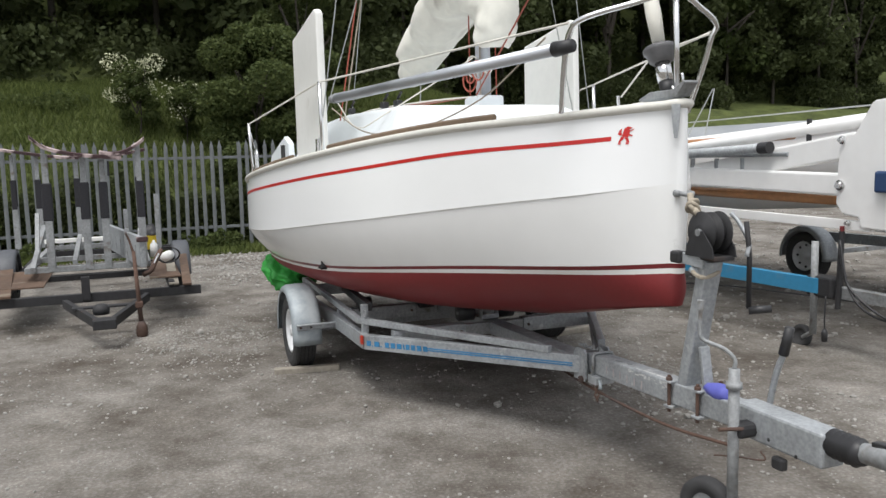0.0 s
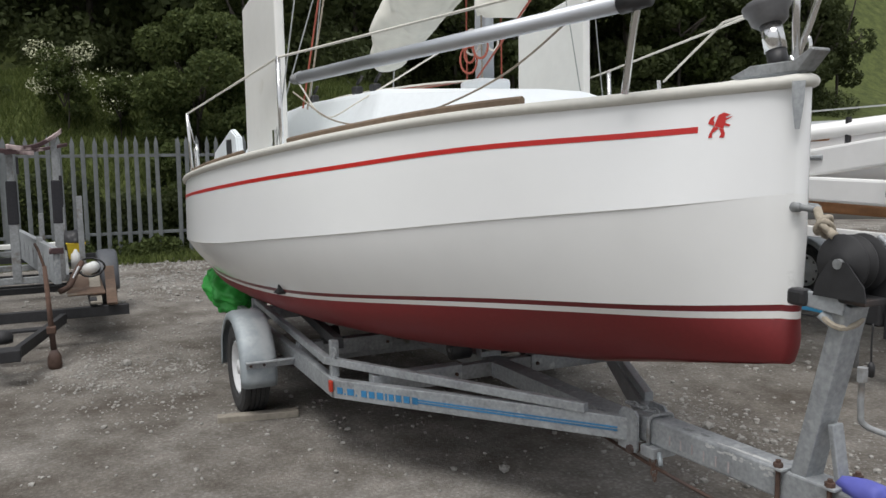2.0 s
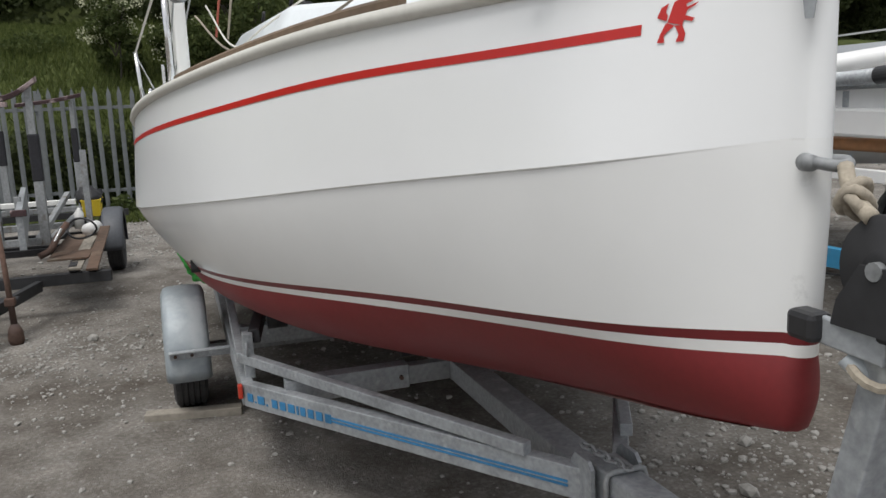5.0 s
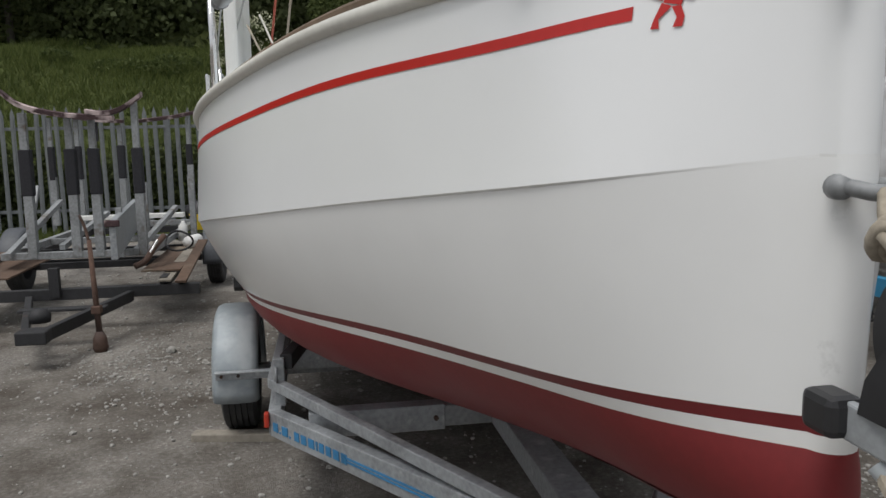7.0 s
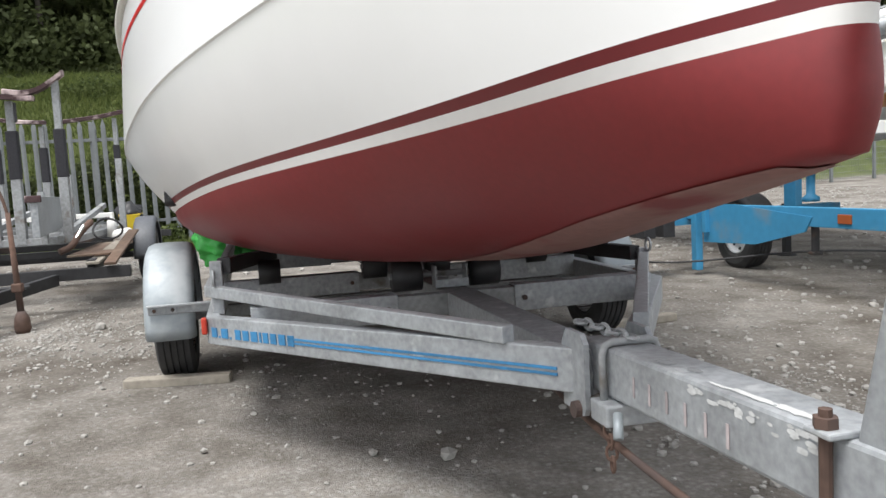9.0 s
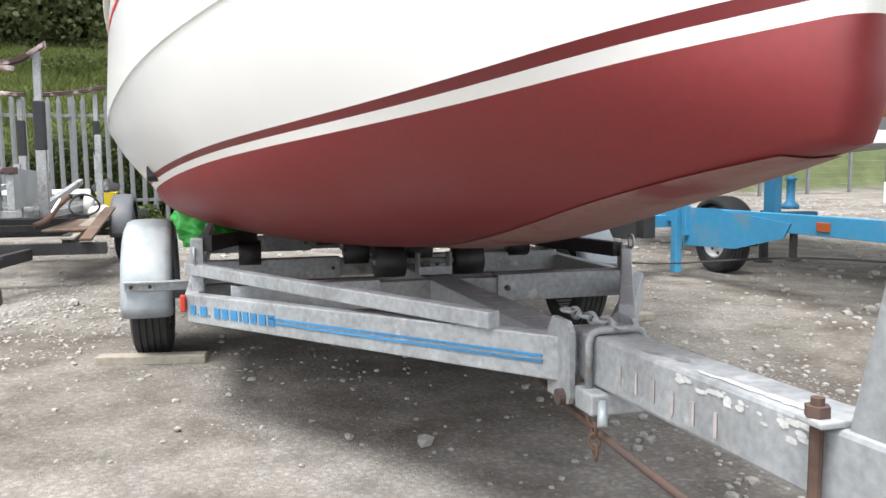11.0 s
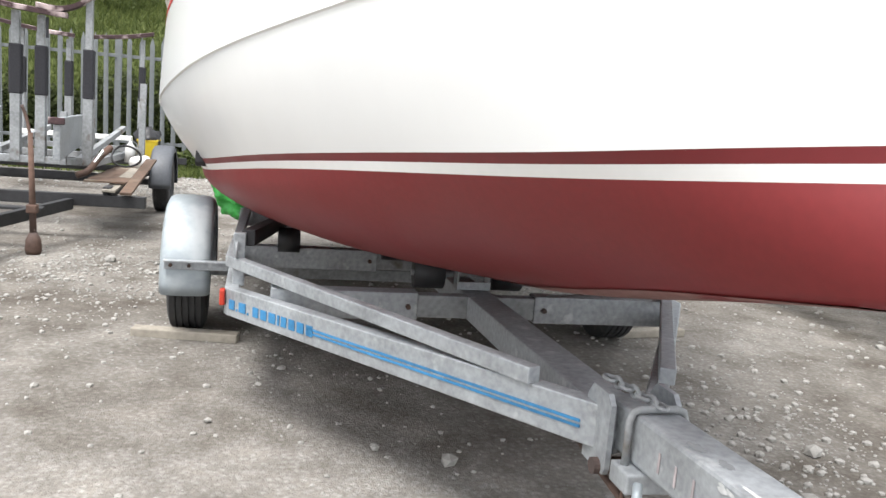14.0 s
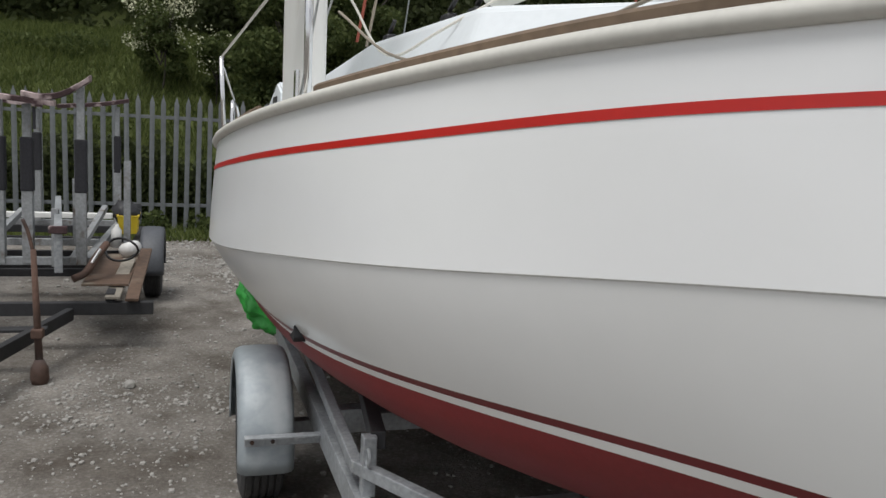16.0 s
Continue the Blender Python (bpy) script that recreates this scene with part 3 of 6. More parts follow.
        part("lifeline", tube(B(), [(-1.13, side * 1.265, 1.975), (0.93, side * 1.075, 2.165), (3.12, side * 0.42, 2.235)], 0.0065, 6), ROPE_W, boat)
        part("brace_wire", rod(B(), (-1.13, side * 1.265, 1.96), (-1.45, side * 1.17, 1.74), 0.006, None, 6), STEEL, boat)
    part("pulpit_leg", rod(B(), (1.98, 0.62, 1.80), (1.98, 0.60, 2.0), 0.01, None, 8), STEEL, boat)
    part("pulpit", tube(B(), bend([(2.96, -0.37, 1.84), (3.05, -0.40, 2.08), (3.10, -0.40, 2.20), (3.17, -0.37, 2.25), (3.27, -0.20, 2.30), (3.345, 0, 2.345), (3.27, 0.20, 2.30), (3.17, 0.37, 2.25), (3.10, 0.40, 2.20), (3.05, 0.40, 2.08), (2.96, 0.37, 1.84)], 6), 0.0135, 10), STEEL, boat, "polished steel pulpit rail", True)
    part("pulpit_post", rod(B(), (3.355, 0, 1.90), (3.345, 0.0, 2.35), 0.0125, None, 12), STEEL, boat, "", True)
    part("pulpit_brace", tube(B(), [(2.02, 0.60, 1.99), (2.6, 0.42, 2.18), (3.12, 0.40, 2.22)], 0.006, 6), ROPE_W, boat)
    part("foot_rail", tube(B(), [(0.6, 0.9, 1.86), (2.0, 0.62, 1.93), (3.0, 0.33, 1.93)], 0.006, 6), ROPE_W, boat)
    # furling headsail
    ax0, ax1 = Vector((3.285, 0, 1.93)), Vector((1.25, 0, 8.6))
    ax = (ax1 - ax0).normalized()
    q = ax.to_track_quat("Z", "Y").to_matrix().to_4x4()
    drum = part("furling_drum", lathe(B(), [(0.0, 0.125), (0.045, 0.125), (0.060, 0.138), (0.066, 0.165), (0.077, 0.178), (0.079, 0.196), (0.070, 0.203), (0.03, 0.206), (0.0, 0.206)], Matrix.Translation(ax0) @ q), mat("drum_grey", (0.13, 0.13, 0.135), 0.5, var=0.2), boat, "dark grey furling drum", True)
    part("drum_foot", lathe(B(), [(0, 0.035), (0.036, 0.035), (0.036, 0.13), (0, 0.13)], Matrix.Translation(ax0) @ q), STEEL, drum, "bright metal sleeve", True)
    part("drum_base", lathe(B(), [(0, -0.03), (0.030, -0.03), (0.033, 0.0), (0.033, 0.035), (0, 0.035)], Matrix.Translation(ax0) @ q), BLACKP, drum, "black base", True)
    bm = B()
    pts = [ax0 + ax * d for d in np.linspace(0.23, 5.5, 40)]
    tube(bm, pts, [0.03 + 0.012 * math.sin(i * 1.7) * 0.4 + 0.012 * min(1, i / 6) for i in range(40)], 12)
    part("furled_headsail", bm, SAILW, boat, "rolled white headsail on the forestay", True)
    # bow roller and stem strap
    bm = B()
    prism(bm, [(-0.17, -0.015), (0.10, -0.01), (0.16, 0.05), (0.145, 0.06), (0.08, 0.025), (-0.10, 0.025), (-0.19, -0.005)], 0.075, Matrix(((1, 0, 0, 3.30), (0, 0, -1, 0.0375), (0, 1, 0, 1.895), (0, 0, 0, 1))))
    bmesh.ops.bevel(bm, geom=list(bm.edges), offset=0.004, segments=1, affect="EDGES")
    roller = part("bow_roller", bm, GALVD, boat, "grey metal bow roller plate")
    part("hook", tube(B(), bend([(3.36, -0.03, 1.935), (3.38, -0.03, 1.915), (3.42, -0.03, 1.92), (3.435, -0.03, 1.955), (3.43, -0.03, 1.985)], 5), 0.007, 8), STEEL, roller, "", True)
    bm = B()
    prism(bm, [(-0.02, 0.0), (0.02, 0.0), (0.017, -0.07), (0.007, -0.15), (-0.007, -0.15), (-0.017, -0.07)], 0.006, Matrix.Translation((3.412, -0.046, 1.852)) @ Matrix.Rotation(radians(40), 4, "Z") @ Matrix.Rotation(radians(90), 4, "X"))
    part("stem_strap", bm, GALV, boat, "tapered steel stem strap")
    part("bow_eye", tube(B(), bend([(3.401, -0.03, 1.455), (3.431, -0.032, 1.455), (3.451, -0.015, 1.45), (3.451, 0.015, 1.45), (3.426, 0.032, 1.455), (3.391, 0.03, 1.455)], 5), 0.011, 10), GALVD, boat, "dark bow eye", True)
    part("eye_plate", rod(B(), (3.401, -0.034, 1.455), (3.428, -0.044, 1.455), 0.017, 0.015, 14), GALVD, boat, "", True)
    zz = float(hull_line("boot", 0.70)[1])
    bm = B()
    prism(bm, [(-0.11, -0.035), (0.02, -0.03), (0.035, -0.012), (0.022, 0.035), (0.008, 0.012), (-0.05, -0.012)], 0.045, Matrix(((1, 0, 0, 0.70), (0, 0, -1, -side_y(0.70, zz + 0.01) + 0.03), (0, 1, 0, zz), (0, 0, 0, 1))))
    bmesh.ops.bevel(bm, geom=list(bm.edges), offset=0.003, segments=1, affect="EDGES")
    part("skin_fitting", bm, BLACKST, boat, "small dark scoop fitting at the waterline")
    # spar stowed along the side deck
    a, b = Vector((1.13, -1.02, 2.04)), Vector((3.04, -0.43, 2.13))
    spar = part("spinnaker_pole", rod(B(), a, b, 0.031, None, 20), ALU, boat, "grey aluminium pole stowed on the guard wires", True)
    d = (b - a).normalized()
    part("pole_end", rod(B(), b - d * 0.02, b + d * 0.09, 0.037, 0.03, 16), BLACKP, spar, "dark end fitting", True)
    part("pole_end", rod(B(), a - d * 0.05, a + d * 0.02, 0.024, 0.034, 16), GALVD, spar, "", True)
    # gathered mainsail
    bm = B()
    pts = bend([(-0.22, 0.0, 2.34), (0.0, 0, 2.46), (0.22, 0, 2.58), (0.48, 0, 2.68), (0.80, 0.0, 2.80), (1.12, 0, 2.80), (1.36, 0, 2.66), (1.42, 0, 2.48), (1.40, 0, 2.36)], 8)
    rs = [0.10 + 0.10 * math.sin(math.pi * min(1.0, i / (len(pts) - 1) * 0.95 + 0.05)) for i in range(len(pts))]
    tube(bm, pts, rs, 28)
    for v in bm.verts:
        n1 = noise.noise(v.co * 5.0) * 0.05 + noise.noise(v.co * 14.0) * 0.022
        v.co += Vector((0.4, 1, 1)) * n1
        v.co.y *= 1.15
    part("gathered_mainsail", bm, SAILW, boat, "crumpled off-white mainsail bundled at the mast", True)
    # halyards and lines
    rng = random.Random(4)
    for k, (dx, m_) in enumerate([(0.10, ROPE_R), (0.06, ROPE_T), (-0.09, ROPE_W), (-0.12, ROPE_R)]):
        part("halyard", rod(B(), (1.25 + dx, 0.05 * (-1) ** k, 2.05), (1.14 + dx * 0.5, 0.04 * (-1) ** k, 8.8), 0.005, None, 6), m_, boat)
    for a, b, m_ in [((0.62, -0.86, 1.92), (1.3, -0.02, 7.6), ROPE_R), ((0.50, -0.80, 1.92), (1.22, -0.02, 7.2), ROPE_T), ((-0.9, 0.3, 1.95), (1.12, 0, 9.0), WIRE),
                     ((-2.5, 0.0, 1.5), (1.1, 0, 9.15), WIRE), ((1.35, -0.1, 2.05), (2.9, -0.4, 2.55), ROPE_R)]:
        part("line", rod(B(), a, b, 0.0055, None, 6), m_, boat)
    for k in range(4):
        y0 = -0.30 - 0.07 * k
        part("control_line", tube(B(), bend([(1.2, -0.06, 2.05), (0.95, y0 * 0.6, 2.035), (0.2, y0, 2.015), (-0.8, y0 - 0.02, 1.95)], 6), 0.006, 6), (ROPE_R, ROPE_T, ROPE_R, ROPE_W)[k], boat)
    part("slack_line", tube(B(), bend([(0.75, -0.95, 2.0), (1.2, -0.85, 1.82), (1.75, -0.72, 1.80), (2.3, -0.5, 1.95), (2.9, -0.42, 2.2)], 6), 0.0045, 6), ROPE_T, boat)
    part("slack_line", tube(B(), bend([(0.70, -0.9, 2.05), (0.85, -0.8, 1.86), (1.1, -0.65, 1.95), (1.3, -0.1, 2.3)], 6), 0.0045, 6), ROPE_W, boat)
    for k in range(7):
        c = Vector((1.33 + rng.uniform(-0.08, 0.12), -0.07 + rng.uniform(-0.06, 0.05), 2.12 + rng.uniform(0, 0.14)))
        r = rng.uniform(0.025, 0.05)
        ring = [c + Vector((r * 0.5 * math.cos(a), r * math.cos(a) * 0.8, r * math.sin(a) * 1.5)) for a in np.linspace(0, 2 * math.pi, 18)[:-1]]
        part("rope_coil", tube(B(), ring, 0.006, 6, True), (ROPE_R, ROPE_W, WIRE)[k % 3], boat)
    for x, y in ((0.55, -0.50), (0.75, -0.46), (-0.2, -0.55)):
        cl = part("cam_cleat", box(B(), (x, y, 2.035), (0.09, 0.05, 0.05), None, 0.012), BLACKP, boat)
        part("clutch_lever", box(B(), (x + 0.05, y, 2.07), (0.10, 0.018, 0.014), Matrix.Translation((x, y, 2.07)) @ Matrix.Rotation(radians(-25), 4, "Y") @ Matrix.Translation((-x, -y, -2.07)), 0.004), BLACKP, cl)
    return boat


build_boat()

# crumpled green tarpaulin under the stern
def build_tarp():
    bm = B()
    bmesh.ops.create_icosphere(bm, subdivisions=5, radius=1.0)
    for v in bm.verts:
        d = v.co.copy()
        k = 1 + 0.25 * noise.noise(d * 2.2) + 0.10 * noise.noise(d * 6) + 0.05 * noise.noise(d * 13)
        v.co = Vector((d.x * 0.30, d.y * 0.24, d.z * 0.20)) * k
        v.co.x -= v.co.z * 0.9
    bmesh.ops.translate(bm, verts=bm.verts, vec=(-1.62, -0.86, 0.56))
    t = thing("tarpaulin", (-1.62, -0.86, 0.40), "crumpled bright green tarpaulin bundled under the stern", "tarpaulin")
    part("cloth", bm, TARP, t, "", True)


build_tarp()

# ---- the galvanised boat trailer ----
def wheel_parts(parent, c, r, w, axis_sign, rim_r, rim_mat=RIM):
    """A wheel with its axle along y: tyre, rim, hub; axis_sign is the outer side."""
    m = Matrix.Translation(c) @ Matrix.Rotation(radians(-90 * axis_sign), 4, "X")
    h = w / 2
    prof = [(rim_r, -h * 0.82), (rim_r + 0.02, -h * 0.95), (r - 0.04, -h), (r - 0.012, -h * 0.88)]
    for k in range(5):
        a, b = -h * 0.84 + k * h * 0.336, -h * 0.84 + (k + 1) * h * 0.336
        prof += [(r, a + 0.003), (r, b - 0.007), (r - 0.008, b - 0.006), (r - 0.008, b)]
    prof += [(r - 0.012, h * 0.88), (r - 0.04, h), (rim_r + 0.02, h * 0.95), (rim_r, h * 0.82), (rim_r, -h * 0.82)]
    wheel = part("wheel", lathe(B(), prof, m, 40), RUBBER, parent, "worn black tyre on a steel rim")
    rim = [(rim_r, -h * 0.8), (rim_r, h * 0.78), (rim_r - 0.012, h * 0.84), (rim_r - 0.02, h * 0.70), (rim_r - 0.03, h * 0.35), (rim_r * 0.68, h * 0.30), (rim_r * 0.55, h * 0.42), (0.05, h * 0.40), (0.045, h * 0.75), (0.0, h * 0.78)]
    rim_ob = part("rim", lathe(B(), rim, m, 32), rim_mat, wheel, "dull silver steel rim", True)
    # the rim is uncut: black discs paint the dark of its holes
    for k in range(8):
        bm = B()
        a = 2 * math.pi * k / 8
        q = m @ Matrix.Translation((rim_r * 0.74 * math.cos(a), rim_r * 0.74 * math.sin(a), h * 0.325))
        bmesh.ops.create_cone(bm, cap_ends=True, segments=10, radius1=0.016, radius2=0.016, depth=0.012, matrix=q)
        part("rim_hole", bm, BLACKP, wheel)
    return wheel


def mudguard(c, r, w, a0, a1, thick=0.012, drop=0.05):
    """A curved guard over a wheel whose axle runs along y, with turned-down outer lips."""
    bm = B()
    rows = []
    prof = [(-w / 2, -drop), (-w / 2, -0.035), (-w / 2 + 0.012, -0.010), (-w / 2 + 0.035, 0.0), (0, 0.004), (w / 2 - 0.035, 0.0), (w / 2 - 0.012, -0.010), (w / 2, -0.035), (w / 2, -drop)]
    for a in np.linspace(radians(a0), radians(a1), 26):
        d = Vector((math.cos(a), 0, math.sin(a)))
        outer = [bm.verts.new(Vector(c) + d * (r + q) + Vector((0, p, 0))) for p, q in prof]
        inner = [bm.verts.new(Vector(c) + d * (r + q - thick) + Vector((0, p * 0.94, 0))) for p, q in prof[::-1]]
        rows.append(outer + inner)
    n = len(rows[0])
    for a, b in zip(rows, rows[1:]):
        for k in range(n):
            bm.faces.new((a[k], a[(k + 1) % n], b[(k + 1) % n], b[k]))
    bm.faces.new(rows[0])
    bm.faces.new(rows[-1][::-1])
    bmesh.ops.recalc_face_normals(bm, faces=bm.faces)
    return bm


def build_trailer():
    tr = thing("boat_trailer", (1.2, 0, 0), "galvanised steel boat trailer with a box-section drawbar, under the sailing boat", "trailer")
    for side in (-1, 1):
        c = (0.05, side * 1.12, 0.29)
        wheel_parts(tr, c, 0.29, 0.175, side, 0.175)
        guard = part("mudguard", mudguard((0.05, side * 1.12, 0.29), 0.37, 0.225, -8, 188), FENDER, tr, "pale zinc mudguard", True)
        bm = B()
        box(bm, (0.425, side * 1.05, 0.385), (0.012, 0.32, 0.045), None, 0.003)
        box(bm, (0.445, side * 1.05, 0.405), (0.04, 0.32, 0.006), None, 0)
        br = part("guard_bracket", bm, GALV, tr)
        for k in (-1.18, -1.10):
            part("bolt", rod(B(), (0.432, -side * k, 0.382), (0.440, -side * k, 0.382), 0.009, None, 6), RUSTY, br)
        # bent side rail: straight beside the wheel, then in to the drawbar
        p0, p1, p2 = (-1.7, side * 0.89, 0.40), (1.20, side * 0.89, 0.408), (2.66, side * 0.035, 0.493)
        part("side_rail", beam(B(), p0, p1, 0.05, 0.10), GALV, tr)
        front = part("front_rail", beam(B(), p1, p2, 0.05, 0.10), GALV, tr, "galvanised box rail with blue lines")
        m, length = frame_of(p1, p2)
        # twin pin-lines and a run of blue bars along the outer face
        if side < 0:
            for dz in (0.002, -0.011):
                part("pin_line", box(B(), (0.22, 0.027 * side, dz), (length - 0.62, 0.003, 0.0065), m, 0), DECAL, front)
            px = -length / 2 + 0.03
            for wdt in (0.046, 0.009, 0.055, 0.009, 0.0, 0.044, 0.046, 0.050, 0.014, 0.038, 0.042, 0.046, 0.042):
                if wdt:
                    part("letter_bar", box(B(), (px + wdt / 2, 0.027 * side, -0.004 if wdt > 0.01 else -0.018), (wdt * 0.8, 0.003, 0.034 if wdt > 0.01 else 0.008), m, 0), DECAL, front)
                px += (wdt or 0.012) + 0.007
            part("corner_reflector", box(B(), (1.213, side * 0.922, 0.425), (0.035, 0.02, 0.06), None, 0.006), REDREF, front, "orange-red reflector")
        # upper support tube and uprights
        top = 0.65 if side < 0 else 0.572
        part("upright", box(B(), (1.12, side * 0.87, (top + 0.45) / 2), (0.045, 0.045, top - 0.45), None, 0.004), GALV, tr)
        part("upper_tube", beam(B(), (1.08, side * 0.90, 0.535), (2.465, side * 0.17, 0.55), 0.04, 0.042), GALV, tr)
        part("upper_tube", beam(B(), (-0.9, side * 0.85, 0.55), (1.09, side * 0.90, 0.535), 0.04, 0.042), GALV, tr)
        part("eye_ring", tube(B(), [(1.16 + 0.022 * math.cos(a), side * 0.88, (0.59 if side < 0 else 0.588) + 0.026 * math.sin(a)) for a in np.linspace(0, 2 * math.pi, 17)[:-1]], 0.006, 6, True), GALV, tr)
        part("upright", box(B(), (-0.9, side * 0.86, 0.50), (0.045, 0.045, 0.14), None, 0.004), GALV, tr)
        part("bunk", beam(B(), (1.12, side * 0.84, top - 0.02), (-0.4, side * 0.62, 0.53), 0.05, 0.06), BLACKST, tr, "dark support channel")
    # cross members with sleeved middle
    for x, z, reach in ((1.38, 0.457, 0.755), (0.35, 0.43, 0.87), (-1.0, 0.43, 0.87)):
        part("cross_member", beam(B(), (x, -0.40, z), (x, 0.40, z), 0.058, 0.082), GALVD, tr)
        for y0, y1 in ((-reach, -0.24), (0.20, reach)):
            end = y0 if y1 == reach else y1
            sl = part("sleeve", beam(B(), (x, y0, z), (x, y1, z), 0.074, 0.10), GALV, tr, "galvanised telescoping sleeve")
            inside = -0.012 if end == y0 else 0.012
            # black end plate: the shade inside the open sleeve, put in as colour
            part("sleeve_mouth", beam(B(), (x, end + inside * 0.02, z), (x, end - inside * 0.2, z), 0.066, 0.09), BLACKST, sl)
            part("set_bolt", rod(B(), (x + 0.037, end - inside * 3, z), (x + 0.05, end - inside * 3, z), 0.010, None, 6), RUSTY, sl)
    part("axle", beam(B(), (0.05, -1.03, 0.30), (0.05, 1.03, 0.30), 0.06, 0.06), GALVD, tr)
    part("centre_beam", beam(B(), (2.62, 0, 0.475), (-1.6, 0, 0.41), 0.11, 0.085), GALV, tr)
    for x in (1.25, 0.45, -0.75):
        zk = float(hull_line("keel", x)[1])
        for y in (-0.175, 0.13):
            part("keel_roller", rod(B(), (x, y - 0.055, zk - 0.056), (x, y + 0.055, zk - 0.056), 0.058, None, 20), BLACKP, tr, "black rubber keel roller", True)
        part("roller_pin", rod(B(), (x, -0.24, zk - 0.056), (x, 0.20, zk - 0.056), 0.012, None, 10), GALVD, tr)
        for y in (-0.075, 0.045):
            part("roller_bracket", box(B(), (x + 0.045, y, zk - 0.062), (0.06, 0.008, 0.085), None, 0.002), GALVD, tr)
        part("roller_strap", box(B(), (x + 0.078, -0.015, zk - 0.085), (0.006, 0.128, 0.03), None, 0.002), GALV, tr)
        part("roller_post", box(B(), (x, 0, (zk - 0.10 + 0.40) / 2), (0.05, 0.05, max(0.02, zk - 0.10 - 0.40)), None, 0.004), GALV, tr)
    for y in (-0.66, 0.66):
        part("side_roller", rod(B(), (0.37, y - 0.05, 0.512), (0.37, y + 0.05, 0.512), 0.058, None, 20), BLACKP, tr, "black rubber side roller", True)
        part("roller_post", box(B(), (0.33, y, 0.49), (0.03, 0.045, 0.05), None, 0.004), GALV, tr)
    # drawbar
    bar = part("drawbar", beam(B(), (2.60, 0, 0.505), (4.20, 0, 0.555), 0.10, 0.105, bevel=0.008), GALV, tr, "scuffed galvanised box drawbar")
    for y in (-0.075, 0.075):
        bm = B()
        prism(bm, [(-0.06, -0.085), (0.05, -0.085), (0.06, -0.07), (0.06, 0.07), (0.04, 0.09), (-0.035, 0.09), (-0.06, 0.06)], 0.012, Matrix(((1, 0, 0, 2.635), (0, 0, -1, y + 0.006), (0, 1, 0, 0.49), (0, 0, 0, 1))))
        part("joint_plate", bm, GALV, tr, "rounded galvanised joint plate")
    part("pivot", rod(B(), (2.66, -0.095, 0.415), (2.66, 0.095, 0.415), 0.018, None, 14), RUSTY, tr)

    def ubolt(x):
        z = 0.505 + (x - 2.6) * 0.03125
        u = part("clamp", box(B(), (x, 0, z + 0.0585), (0.05, 0.155, 0.010), None, 0.003), GALV, tr, "bolted clamp plate")
        part("clamp_plate", box(B(), (x, 0, z - 0.060), (0.05, 0.155, 0.012), None, 0.003), GALV, u)
        for y in (-0.063, 0.063):
            part("clamp_bolt", rod(B(), (x, y, z - 0.085), (x, y, z + 0.088), 0.0085, None, 10), RUSTY, u, "rusty bolt")
            part("clamp_nut", rod(B(), (x, y, z + 0.064), (x, y, z + 0.078), 0.016, None, 6), RUSTY, u)

    for x in (3.40, 3.60):
        ubolt(x)
    zc = 0.508
    ps = [(2.745, -0.062, zc - 0.075), (2.745, -0.062, zc + 0.04), (2.745, -0.056, zc + 0.058), (2.745, -0.04, zc + 0.064), (2.745, 0.04, zc + 0.064), (2.745, 0.056, zc + 0.058), (2.745, 0.062, zc + 0.04), (2.745, 0.062, zc - 0.075)]
    part("u_bolt", tube(B(), ps, 0.0085, 8), GALVD, tr, "grey U-bolt with rust", True)
    part("stop_block", box(B(), (2.755, -0.02, 0.432), (0.08, 0.12, 0.045), None, 0.005), GALV, tr)
    b = part("pin", rod(B(), (2.815, -0.065, 0.445), (2.845, -0.08, 0.405), 0.010, None, 12), FENDER, tr, "", True)
    bm = B()
    for k in range(5):
        c = Vector((2.78 + 0.004 * k, -0.07, 0.425 - k * 0.022))
        ring = [c + Vector((0.008 * math.cos(a), 0.008 * math.cos(a) * (k % 2), 0.016 * math.sin(a))) for a in np.linspace(0, 2 * math.pi, 13)[:-1]]
        tube(bm, ring, 0.0035, 6, True)
    part("chain", bm, RUSTY, tr, "short rusty chain")
    bm = B()
    for k in range(7):
        c = Vector((2.60 + 0.024 * k, -0.045 + 0.008 * k, 0.590 - 0.002 * k))
        ring = [c + Vector((0.022 * math.cos(a), 0.011 * math.sin(a) * (1 - k % 2), 0.011 * math.sin(a) * (k % 2))) for a in np.linspace(0, 2 * math.pi, 13)[:-1]]
        tube(bm, ring, 0.0045, 6, True)
    part("chain", bm, GALVD, tr, "grey chain lying over the joint")
    rng = random.Random(11)
    SCRAWL = mat("faded_red_scrawl", (0.40, 0.35, 0.35), 0.7, var=0.35)
    for k in range(6):
        part("scrawl_bar", box(B(), (2.86 + k * 0.062, -0.0525, 0.508 + rng.uniform(-0.004, 0.004)), (0.007, 0.0012, 0.040), None, 0), SCRAWL, bar)
    # worn paint: dark chips on the top face, pale flaking along its near edge
    dark, pale = mat("chipped_grey", (0.20, 0.21, 0.215), 0.7, var=0.2), mat("flaked_white", (0.54, 0.55, 0.545), 0.7, var=0.25, grain=90)
    for cx, cy, rx, ry, m_ in ((2.93, -0.022, 0.030, 0.017, dark), (3.01, -0.012, 0.024, 0.012, dark), (3.20, -0.030, 0.075, 0.009, pale), (3.30, -0.027, 0.055, 0.011, pale), (3.12, -0.035, 0.03, 0.005, pale)):
        bm = B()
        ring = []
        for k in range(22):
            a = 2 * math.pi * k / 22
            w = rng.uniform(0.65, 1.1)
            x, y = cx + rx * w * math.cos(a), cy + ry * w * math.sin(a)
